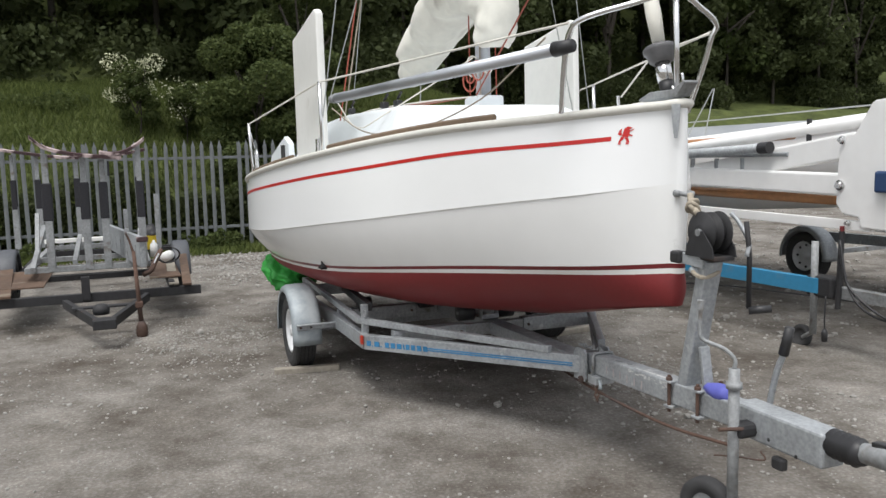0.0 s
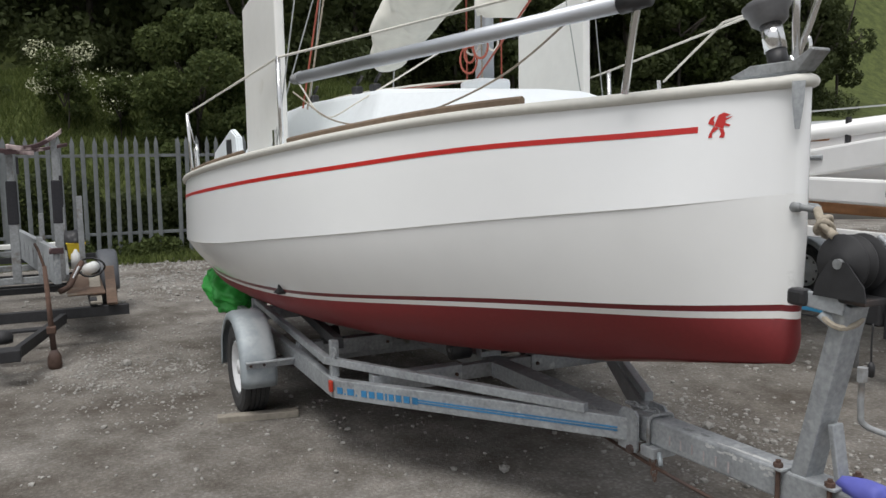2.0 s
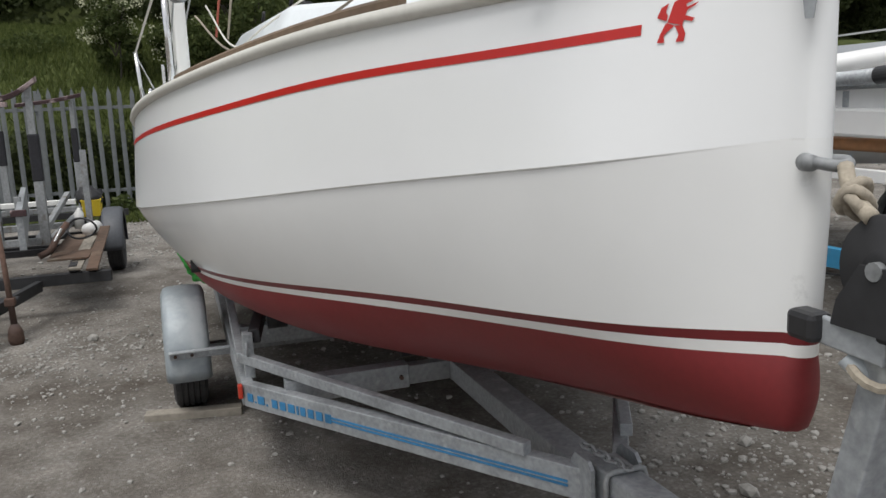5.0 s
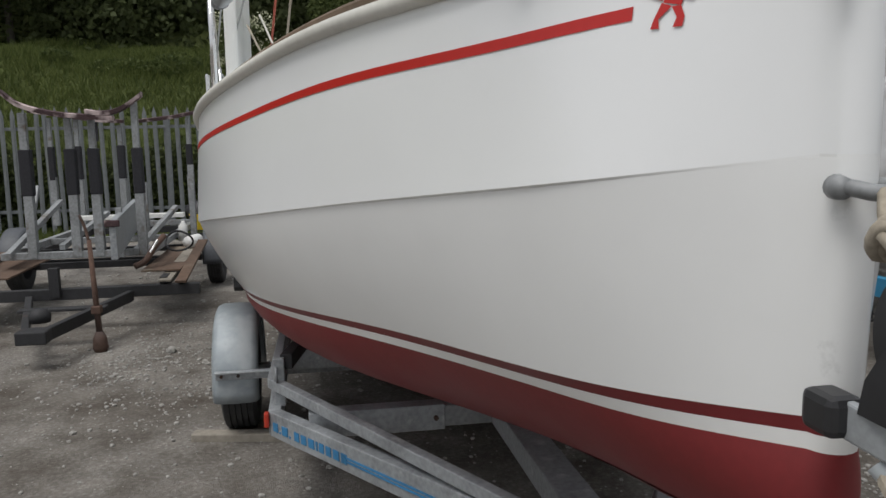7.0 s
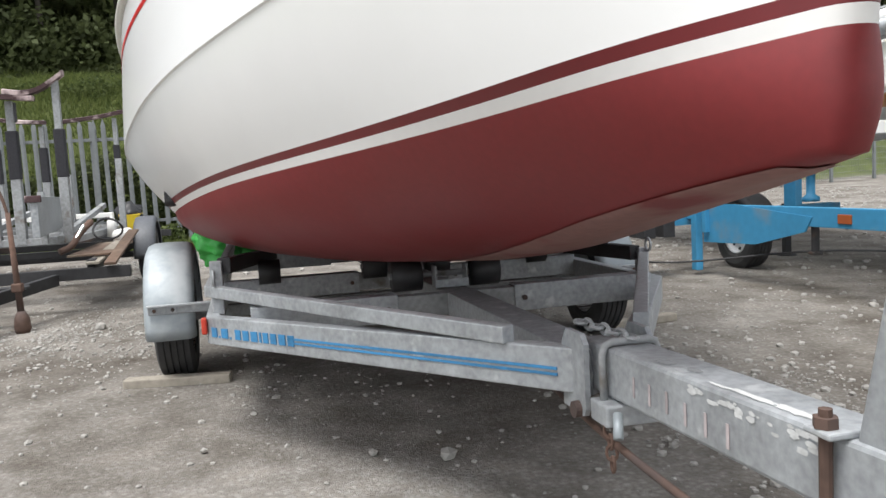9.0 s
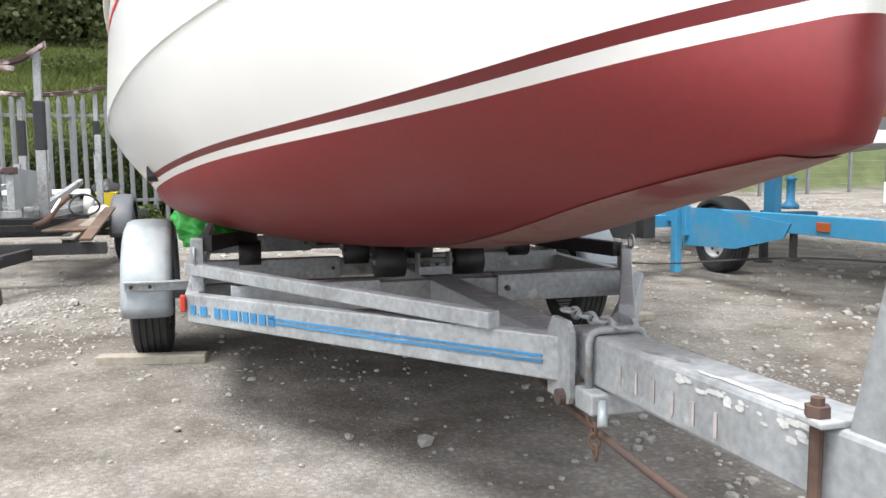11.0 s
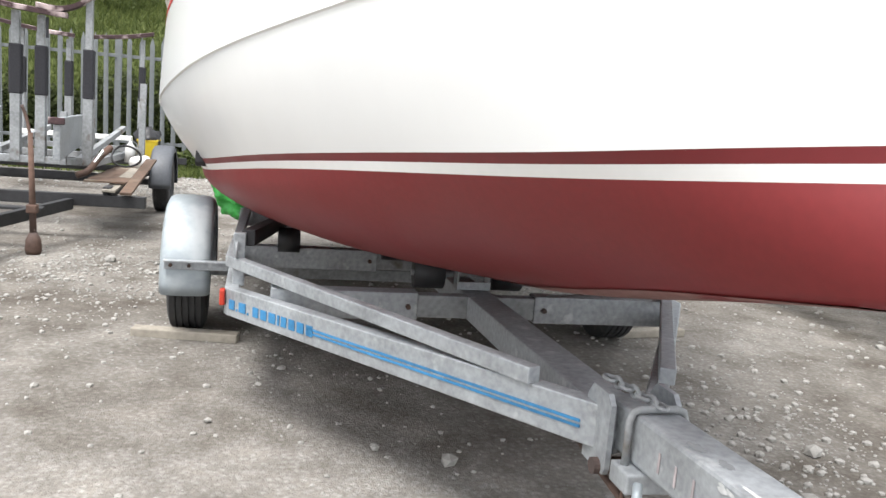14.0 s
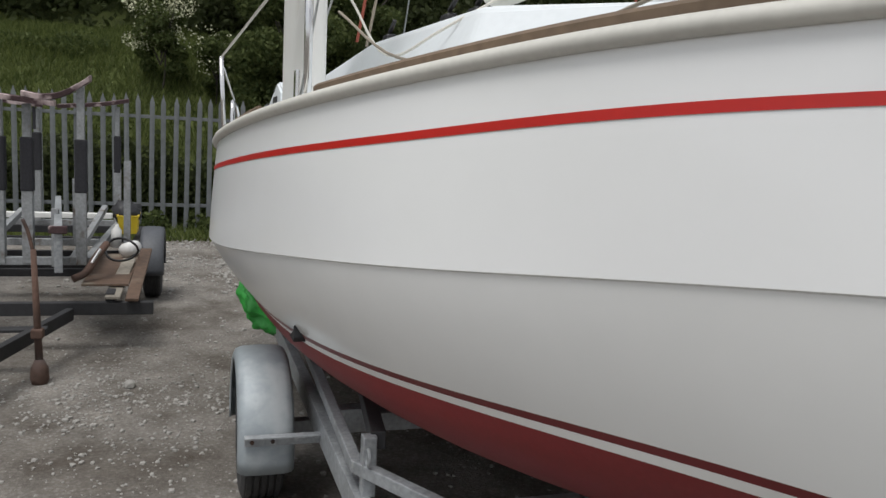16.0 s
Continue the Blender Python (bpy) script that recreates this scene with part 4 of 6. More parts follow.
            ring.append(bm.verts.new((x, y, 0.5586 + rx * 0.004 + (x - 2.6) * 0.03125)))
        bm.faces.new(ring)
        part("worn_patch", bm, m_, bar)
    for k in range(34):
        x, r = rng.uniform(3.06, 3.37), rng.uniform(0.003, 0.011)
        z = 0.5475 + (x - 2.6) * 0.03125 - abs(rng.gauss(0, 0.012))
        bm = B()
        bm.faces.new([bm.verts.new((x + r * 1.5 * rng.uniform(0.6, 1.1) * math.cos(a), -0.0506 - 0.00006 * k, z + r * 0.6 * rng.uniform(0.6, 1.1) * math.sin(a))) for a in np.linspace(0, 2 * math.pi, 9)[:-1]])
        part("worn_patch", bm, pale, bar)
    # overrun coupling
    head = part("coupling_body", box(B(), (4.05, 0, 0.545), (0.46, 0.115, 0.135), None, 0.012), GALV, tr, "galvanised overrun coupling body")
    # thin black discs on the solid body, colour for the shade in holes
    for x in (3.95, 4.02, 4.16):
        part("hole", rod(B(), (x, -0.0585, 0.52 - (x - 3.95) * 0.15), (x, -0.0592, 0.52 - (x - 3.95) * 0.15), 0.008, None, 10), BLACKP, head)
    m = Matrix.Translation((4.27, 0, 0.573)) @ Matrix.Rotation(radians(90), 4, "Y")
    prof = [(0.0, 0.0)]
    for k in range(5):
        prof += [(0.055, 0.005 + k * 0.028), (0.043, 0.019 + k * 0.028)]
    prof += [(0.04, 0.145), (0, 0.145)]
    part("gaiter", lathe(B(), prof, m, 20), BLACKP, tr, "black rubber gaiter", True)
    part("hitch", tube(B(), bend([(4.40, 0, 0.578), (4.52, 0, 0.592), (4.64, 0, 0.586), (4.74, 0, 0.56)], 5), [0.036, 0.037, 0.038, 0.04, 0.042, 0.044, 0.046, 0.048, 0.05, 0.052, 0.052, 0.052, 0.05, 0.048, 0.045, 0.04], 14), GALVD, tr, "cast coupling head", True)
    part("hitch_lever", beam(B(), (4.45, 0, 0.627), (4.66, 0, 0.646), 0.035, 0.02), BLACKP, tr)
    part("tail_hook", tube(B(), bend([(3.98, -0.06, 0.45), (4.0, -0.06, 0.42), (3.88, -0.10, 0.40), (3.78, -0.12, 0.375)], 5), 0.004, 6), RUSTY, tr)
    part("breakaway_clip", box(B(), (4.07, -0.05, 0.43), (0.06, 0.035, 0.05), None, 0.012), BLACKP, tr)
    # jockey wheel
    jx, jy = 3.915, -0.14
    leg = part("jockey_leg", rod(B(), (jx, jy, 0.12), (jx, jy, 0.78), 0.022, None, 16), GALVD, tr, "dull steel jockey wheel tube", True)
    part("jockey_collar", rod(B(), (jx, jy, 0.70), (jx, jy, 0.725), 0.032, None, 16), GALVD, leg, "", True)
    part("jockey_crank", tube(B(), bend([(jx, jy, 0.78), (jx, jy, 0.82), (jx - 0.03, jy - 0.03, 0.86), (jx - 0.085, jy - 0.085, 0.89), (jx - 0.095, jy - 0.092, 0.93), (jx - 0.095, jy - 0.092, 1.02)], 6), 0.0085, 8), GALVD, leg, "cranked steel handle", True)
    part("crank_grip", rod(B(), (jx - 0.095, jy - 0.092, 1.01), (jx - 0.095, jy - 0.092, 1.05), 0.014, None, 10), GALVD, leg)
    part("jockey_clamp", box(B(), (jx, -0.09, 0.525), (0.075, 0.10, 0.06), None, 0.02), BLACKST, tr, "dark jockey wheel clamp")
    part("clamp_lever", rod(B(), (jx + 0.03, -0.12, 0.54), (jx + 0.02, -0.23, 0.55), 0.008, None, 8), RUSTY, tr)
    jm = Matrix.Translation((jx - 0.13, jy - 0.015, 0.165)) @ Matrix.Rotation(radians(90), 4, "X") @ Matrix.Rotation(radians(20), 4, "Y")
    part("jockey_tyre", lathe(B(), [(0.06, -0.03), (0.105, -0.034), (0.12, -0.02), (0.12, 0.02), (0.105, 0.034), (0.06, 0.03), (0.06, -0.03)], jm, 28), RUBBER, tr, "small solid rubber jockey wheel", True)
    part("jockey_hub", lathe(B(), [(0, -0.022), (0.062, -0.022), (0.062, 0.022), (0, 0.022)], jm, 20), GALVD, tr)
    part("jockey_fork", beam(B(), (jx, jy - 0.03, 0.24), (jx - 0.13, jy - 0.056, 0.165), 0.03, 0.008), GALVD, tr)
    # handbrake lever
    lev = part("brake_lever", tube(B(), bend([(3.87, 0.08, 0.56), (3.89, 0.08, 0.66), (3.915, 0.08, 0.75), (3.95, 0.08, 0.83)], 5), 0.013, 8), GALV, tr, "steel handbrake lever", True)
    part("brake_grip", rod(B(), (3.945, 0.08, 0.82), (3.975, 0.08, 0.935), 0.021, 0.019, 14), BLACKP, lev, "black rubber grip", True)
    # winch post, winch and bow snubber
    post = part("winch_post", beam(B(), (3.455, 0, 0.56), (3.60, 0, 1.17), 0.085, 0.06, up=(1, 0, 0)), GALV, tr, "leaning galvanised winch post")
    part("post_gusset", beam(B(), (3.60, 0, 0.57), (3.56, 0, 0.78), 0.05, 0.02, up=(1, 0, 0)), GALV, post)
    part("winch_base", box(B(), (3.605, 0, 1.185), (0.16, 0.11, 0.02), None, 0.004), BLACKST, tr)
    dm = Matrix.Translation((3.60, -0.055, 1.295)) @ Matrix.Rotation(radians(-90), 4, "X")
    part("winch_drum", lathe(B(), [(0, 0.0), (0.03, -0.012), (0.035, 0.0), (0.088, 0.0), (0.09, 0.006), (0.05, 0.010), (0.05, 0.042), (0.086, 0.046), (0.086, 0.052), (0, 0.054)], dm, 32), BLACKST, tr, "dark rusty winch drum", True)
    part("winch_flange", lathe(B(), [(0, 0.0), (0.086, 0.0), (0.088, 0.004), (0.086, 0.008), (0, 0.008)], Matrix.Translation((3.60, 0.035, 1.295)) @ Matrix.Rotation(radians(-90), 4, "X"), 32), BLACKST, tr, "dark rusty winch flange", True)
    part("wound_strap", rod(B(), (3.60, -0.003, 1.295), (3.60, 0.035, 1.295), 0.055, None, 24), BLACKST, tr, "", True)
    for y in (-0.066, 0.052):
        bm = B()
        prism(bm, [(-0.085, -0.10), (0.10, -0.10), (0.09, -0.055), (0.03, 0.012), (-0.03, 0.012), (-0.075, -0.055)], 0.006, Matrix(((1, 0, 0, 3.60), (0, 0, -1, y), (0, 1, 0, 1.29), (0, 0, 0, 1))))
        part("winch_side", bm, BLACKST, tr, "dark winch side frame")
    part("winch_hub", rod(B(), (3.60, -0.075, 1.295), (3.60, 0.10, 1.295), 0.016, None, 12), GALVD, tr)
    part("winch_crank", tube(B(), [(3.70, 0.10, 1.34), (3.705, 0.115, 1.20), (3.70, 0.12, 0.965)], 0.011, 8), BLACKST, tr, "black winch crank", True)
    part("winch_grip", rod(B(), (3.70, 0.12, 0.955), (3.76, 0.19, 0.965), 0.019, 0.016, 12), BLACKP, tr, "", True)
    part("winch_stay", tube(B(), bend([(3.60, 0.105, 1.37), (3.64, 0.115, 1.33), (3.70, 0.115, 1.25), (3.705, 0.10, 1.19)], 5), 0.010, 8), GALV, tr, "", True)
    part("winch_rope", tube(B(), bend([(3.47, -0.01, 1.45), (3.50, -0.03, 1.42), (3.53, -0.04, 1.395), (3.57, -0.05, 1.375)], 5), 0.014, 8), ROPE_T, tr, "frayed tan winch rope", True)
    bm = B()
    for k in range(3):
        c = Vector((3.515 + 0.01 * k, -0.035, 1.405 - 0.012 * k))
        tube(bm, [c + Vector((0.016 * math.cos(a), 0.026 * math.sin(a), 0.026 * math.cos(a + k))) for a in np.linspace(0, 2 * math.pi, 15)[:-1]], 0.010, 6, True)
    part("rope_knot", bm, ROPE_T, tr, "", True)
    part("snubber_arm", beam(B(), (3.48, -0.07, 1.177), (3.61, -0.045, 1.160), 0.014, 0.05), GALV, tr, "flat steel snubber arm")
    part("snubber_arm", beam(B(), (3.48, 0.07, 1.177), (3.61, 0.045, 1.160), 0.014, 0.05), GALV, tr, "flat steel snubber arm")
    part("snubber_pad", box(B(), (3.468, -0.072, 1.177), (0.065, 0.05, 0.055), None, 0.012), BLACKP, tr, "black rubber bow snubber")
    part("snubber_pad", box(B(), (3.468, 0.072, 1.177), (0.065, 0.05, 0.055), None, 0.012), BLACKP, tr, "black rubber bow snubber")
    part("snubber_roller", rod(B(), (3.53, -0.045, 1.135), (3.575, -0.02, 1.09), 0.022, 0.02, 14), FENDER, tr, "pale blue-grey worn roller", True)
    part("rope_lashing", tube(B(), [Vector((3.57 + 0.05 * math.cos(a), 0.06 * math.sin(a), 1.11 + 0.012 * math.sin(2 * a))) for a in np.linspace(0, 2 * math.pi, 21)[:-1]], 0.010, 6, True), ROPE_T, tr)
    # brake rod along the ground side
    return tr


build_trailer()


def loose(name, bm, material, label, category, at=(0, 0, 0), smooth_=False):
    t = thing(name, at, label, category)
    part("body", bm, material, t, "", smooth_)
    return t


# pole lying along the ground beneath the drawbar
def build_small_yard_things():
    t = thing("brake_cable", (2.5, -0.1, 0.38), "thin rusty brake cable slung under the drawbar", "cable")
    part("cable_run", tube(B(), bend([(1.5, 0.03, 0.41), (2.2, -0.01, 0.385), (2.8, -0.06, 0.375), (3.4, -0.085, 0.385), (3.87, -0.10, 0.44)], 8), 0.008, 8), RUSTY, t, "", True)
    for a, b, lab in (((0.24, -1.36, 0.022), (0.33, -0.87, 0.022), "weathered timber wheel chock lying on the gravel"), ((0.08, 1.18, 0.022), (0.0, 1.64, 0.022), "pale timber batten lying on the gravel")):
        bm = B()
        beam(bm, a, b, 0.075, 0.046, bevel=0.007)
        c = thing("wheel_chock", (a[0], (a[1] + b[1]) / 2, 0), lab, "timber")
        part("batten", bm, TIMBER, c)
    bm = B()
    bmesh.ops.create_icosphere(bm, subdivisions=3, radius=1)
    for v in bm.verts:
        d = v.co.copy()
        v.co = Vector((d.x * 0.085 * (1 - 0.4 * d.x), d.y * 0.045, d.z * 0.040)) * (1 + 0.12 * noise.noise(d * 2))
    bmesh.ops.translate(bm, verts=bm.verts, vec=(3.70, -0.01, 0.605))
    loose("hitch_cover", bm, BLUECLOTH, "violet-blue plastic cover lying on the drawbar", "cover", (3.70, 0, 0.57), True)


build_small_yard_things()

# ---- palisade fence behind the yard ----
def build_fence():
    fx = -9.3
    fence = tagged(new("fence"), "grey galvanised steel palisade fence below the bank", "fence", kind="structure")
    fence.matrix_basis = Matrix.Translation((fx, -4, 0))
    bm = B()
    # W-section pale with a pointed head
    outline = [(-0.034, 0.0), (0.034, 0.0), (0.034, 1.93), (0.0, 2.05), (-0.034, 1.93)]
    prism(bm, outline, 0.004, Matrix(((0, 0, 1, 0), (1, 0, 0, 0), (0, 1, 0, 0), (0, 0, 0, 1))))
    box(bm, (0.008, 0, 0.96), (0.012, 0.024, 1.92), None, 0)
    first = part("pale", bm, FENCE, fence)
    rng = random.Random(3)
    ys = [y for y in np.arange(-15.0, 4.2, 0.165) if not (-0.62 < y < -0.38)]
    for i, y in enumerate(ys):
        o = first if i == 0 else new("pale", first.data)
        o.parent = fence
        o.matrix_parent_inverse = fence.matrix_basis.inverted()
        o.matrix_basis = Matrix.Translation((fx + 0.03, float(y), rng.uniform(-0.02, 0.015))) @ Matrix.Rotation(radians(rng.uniform(-0.8, 0.8)), 4, "X") @ Matrix.Rotation(radians(rng.uniform(-4, 4)), 4, "Z")
    for z in (0.42, 1.72):
        part("rail", beam(B(), (fx - 0.02, -15, z), (fx - 0.02, 4.2, z), 0.045, 0.05), FENCE, fence)
    for y in (-14, -11.25, -8.5, -5.75, -3.0, -0.30, 2.5):
        part("fence_post", box(B(), (fx - 0.07, y, 1.0), (0.09, 0.05, 2.0), None, 0.004), FENCE, fence)


build_fence()


# ---- the second trailer, with a padded boat cradle ----
def build_cradle_trailer():
    tr = thing("cradle_trailer", (-4.0, -2.65, 0), "rusty black trailer carrying a padded galvanised boat cradle", "trailer")
    # black chassis
    part("front_beam", beam(B(), (-2.50, -3.95, 0.30), (-2.50, -1.66, 0.30), 0.07, 0.09), BLACKST, tr, "black front cross beam")
    part("rear_beam", beam(B(), (-6.6, -3.6, 0.36), (-6.6, -1.7, 0.36), 0.06, 0.08), BLACKST, tr)
    for y in (-3.55, -1.95):
        part("chassis_rail", beam(B(), (-2.5, y, 0.36), (-6.6, y, 0.36), 0.06, 0.09), BLACKST, tr)
    for x in (-3.4, -4.4, -5.4):
        part("cross_beam", beam(B(), (x, -3.5, 0.40), (x, -2.0, 0.40), 0.05, 0.06), BLACKST, tr)
    part("axle", beam(B(), (-4.45, -3.8, 0.28), (-4.45, -1.75, 0.28), 0.06, 0.06), BLACKST, tr)
    part("draw_arm", beam(B(), (-2.45, -2.98, 0.26), (-1.35, -2.66, 0.235), 0.05, 0.085), BLACKST, tr)
    part("draw_arm", beam(B(), (-2.45, -2.20, 0.27), (-1.35, -2.52, 0.235), 0.05, 0.085), BLACKST, tr)
    part("draw_nose", box(B(), (-1.31, -2.59, 0.235), (0.16, 0.20, 0.09), None, 0.01), BLACKST, tr)
    part("draw_plate", box(B(), (-1.95, -2.58, 0.285), (0.10, 0.62, 0.02), None, 0.004), BLACKST, tr)
    part("hitch_ball_cup", lathe(B(), [(0, 0.0), (0.07, 0.0), (0.075, 0.05), (0.05, 0.09), (0, 0.10)], Matrix.Translation((-1.55, -2.62, 0.28)), 16), BLACKST, tr, "", True)
    part("front_stub", beam(B(), (-2.46, -2.78, 0.28), (-2.46, -2.78, 0.52), 0.08, 0.06), BLACKST, tr)
    # rusty jockey post
    jp = part("jockey_post", rod(B(), (-1.73, -2.28, 0.10), (-1.76, -2.31, 0.82), 0.024, 0.016, 12), RUSTY, tr, "rusty brown jockey post", True)
    part("jockey_collar", box(B(), (-1.74, -2.29, 0.31), (0.07, 0.07, 0.06), None, 0.01), RUSTY, jp)
    part("jockey_arm", tube(B(), bend([(-1.76, -2.31, 0.80), (-1.78, -2.34, 0.92), (-1.78, -2.37, 1.0)], 4), 0.011, 8), RUSTY, jp, "", True)
    part("jockey_shoe", lathe(B(), [(0, 0.0), (0.045, 0.0), (0.055, 0.03), (0.05, 0.10), (0.026, 0.15), (0, 0.15)], Matrix.Translation((-1.73, -2.28, 0.0)), 12), RUSTY, jp, "", True)
    # wheels and black guards
    for side, y in ((1, -1.74), (-1, -3.70)):
        wheel_parts(tr, (-4.45, y, 0.285), 0.285, 0.16, side, 0.165, BLACKST)
        part("mudguard", mudguard((-4.45, y, 0.285), 0.37, 0.21, -5, 185), mat("dark_guard_plastic", (0.07, 0.075, 0.085), 0.55, var=0.2), tr, "dark plastic mudguard", True)
    # plywood and planks on the bed
    part("bed_board", box(B(), (-3.45, -2.0, 0.425), (1.5, 0.32, 0.016), Matrix.Translation((0, 0, 0)), 0.002), PLANKR, tr, "stained bed board")
    part("bed_board", box(B(), (-3.3, -3.45, 0.425), (1.4, 0.55, 0.016), None, 0.002), PLANKR, tr, "stained bed board")
    return tr


def build_cradle():
    cr = thing("boat_cradle", (-4.5, -2.7, 0.44), "galvanised boat cradle with carpet-padded posts standing on the trailer", "cradle")

    def bar(name, a, b, w=0.06, h=0.06, m_=GALVD, label=""):
        return part(name, beam(B(), a, b, w, h, up=(0, 0, 1) if abs(a[2] - b[2]) < 0.5 * (abs(a[0] - b[0]) + abs(a[1] - b[1])) else (1, 0, 0)), m_, cr, label)

    # base frame
    for y in (-3.36, -2.16):
        bar("base_rail", (-3.08, y, 0.54), (-6.1, y, 0.50))
    for x, z in ((-3.1, 0.54), (-4.3, 0.52), (-6.05, 0.50)):
        bar("base_cross", (x, -3.38, z), (x, -2.14, z))
    # post: (x, y, top, sleeve)
    posts = [(-3.1, -3.12, 1.77, 0.10), (-3.1, -2.755, 1.72, 0.095), (-3.1, -2.565, 1.70, 0.09), (-3.05, -2.195, 1.86, 0.085), (-5.95, -2.96, 1.70, 0.085), (-5.95, -2.17, 1.77, 0.07), (-5.95, -3.45, 1.78, 0.08), (-5.95, -3.75, 1.80, 0.07)]
    for x, y, top, w in posts:
        p = bar("post", (x, y, 0.52), (x, y, 1.10), 0.075, 0.075)
        part("inner_post", box(B(), (x, y, (1.05 + top) / 2), (0.06, w * 0.62, top - 1.05), None, 0.004), GALVD, p)
        part("carpet_sleeve", box(B(), (x, y, 1.26), (0.085, w, 0.40), None, 0.012), CARPET, p, "black carpet sleeve")
    # sagging padded cross pieces
    for x, pts in ((-3.02, [(-3.24, 1.92), (-3.10, 1.81), (-2.85, 1.74), (-2.60, 1.71), (-2.36, 1.69)]), (-3.02, [(-2.58, 1.75), (-2.44, 1.735), (-2.32, 1.76), (-2.20, 1.83), (-2.12, 1.89)]),
                   (-5.9, [(-3.95, 1.86), (-3.6, 1.80), (-3.2, 1.74), (-2.9, 1.72)]), (-5.9, [(-2.75, 1.72), (-2.55, 1.74), (-2.3, 1.77), (-2.05, 1.82)])):
        bm = B()
        run = bend([(x, y, z) for y, z in pts], 5)
        rows = []
        for p in run:
            rows.append([bm.verts.new(p + Vector((dx, 0, dz))) for dx, dz in ((-0.05, 0), (0.05, 0), (0.055, 0.035), (0, 0.045), (-0.055, 0.035))])
        for r0, r1 in zip(rows, rows[1:]):
            for k in range(5):
                bm.faces.new((r0[k], r0[(k + 1) % 5], r1[(k + 1) % 5], r1[k]))
        bm.faces.new(rows[0])
        bm.faces.new(rows[-1])
        bmesh.ops.recalc_face_normals(bm, faces=bm.faces)
        part("padded_arm", bm, CARPETR, cr, "worn reddish carpet-covered arm")
    # drop strip of torn carpet
    part("torn_strip", box(B(), (-3.0, -2.50, 1.60), (0.012, 0.022, 0.16), None, 0.003), CARPET, cr)
    # perforated channel beam rising forward
    bm = B()
    m, length = frame_of((-2.09, -2.22, 0.77), (-4.81, -2.60, 0.74))
    ch = part("channel_beam", beam(B(), (-2.09, -2.22, 0.77), (-4.81, -2.60, 0.74), 0.05, 0.30), GALV, cr, "grey slotted channel beam")
    for k in range(7):
        part("slot", box(B(), (-1.1 + k * 0.36, 0.0275, 0.0), (0.03, 0.004, 0.15), m @ Matrix.Translation((0.0, 0, -0.02)), 0), GALVD, ch)
    part("end_cap", box(B(), (-2.08, -2.22, 0.90), (0.03, 0.11, 0.05), None, 0.006), CARPETR, ch)
    bar("strut", (-3.0, -3.3, 0.56), (-4.6, -3.30, 0.90), 0.05, 0.05)
    bar("strut", (-3.0, -2.25, 0.56), (-4.9, -2.2, 0.78), 0.05, 0.05)
    bar("strut", (-3.15, -2.90, 0.60), (-4.9, -2.92, 0.74), 0.05, 0.05)
    bar("short_post", (-2.95, -2.36, 0.52), (-2.95, -2.36, 0.95), 0.05, 0.05)
    bar("short_post", (-4.1, -2.36, 0.52), (-4.1, -2.36, 1.10), 0.05, 0.05)
    bar("short_post", (-3.5, -3.30, 0.55), (-3.9, -3.30, 1.10), 0.045, 0.045)
    bar("short_post", (-4.6, -1.98, 0.44), (-4.65, -1.98, 1.25), 0.06, 0.06)
    bar("white_cross", (-5.2, -3.36, 0.665), (-5.2, -2.16, 0.668), 0.10, 0.05, BOARDW, "white painted cross board")
    return cr


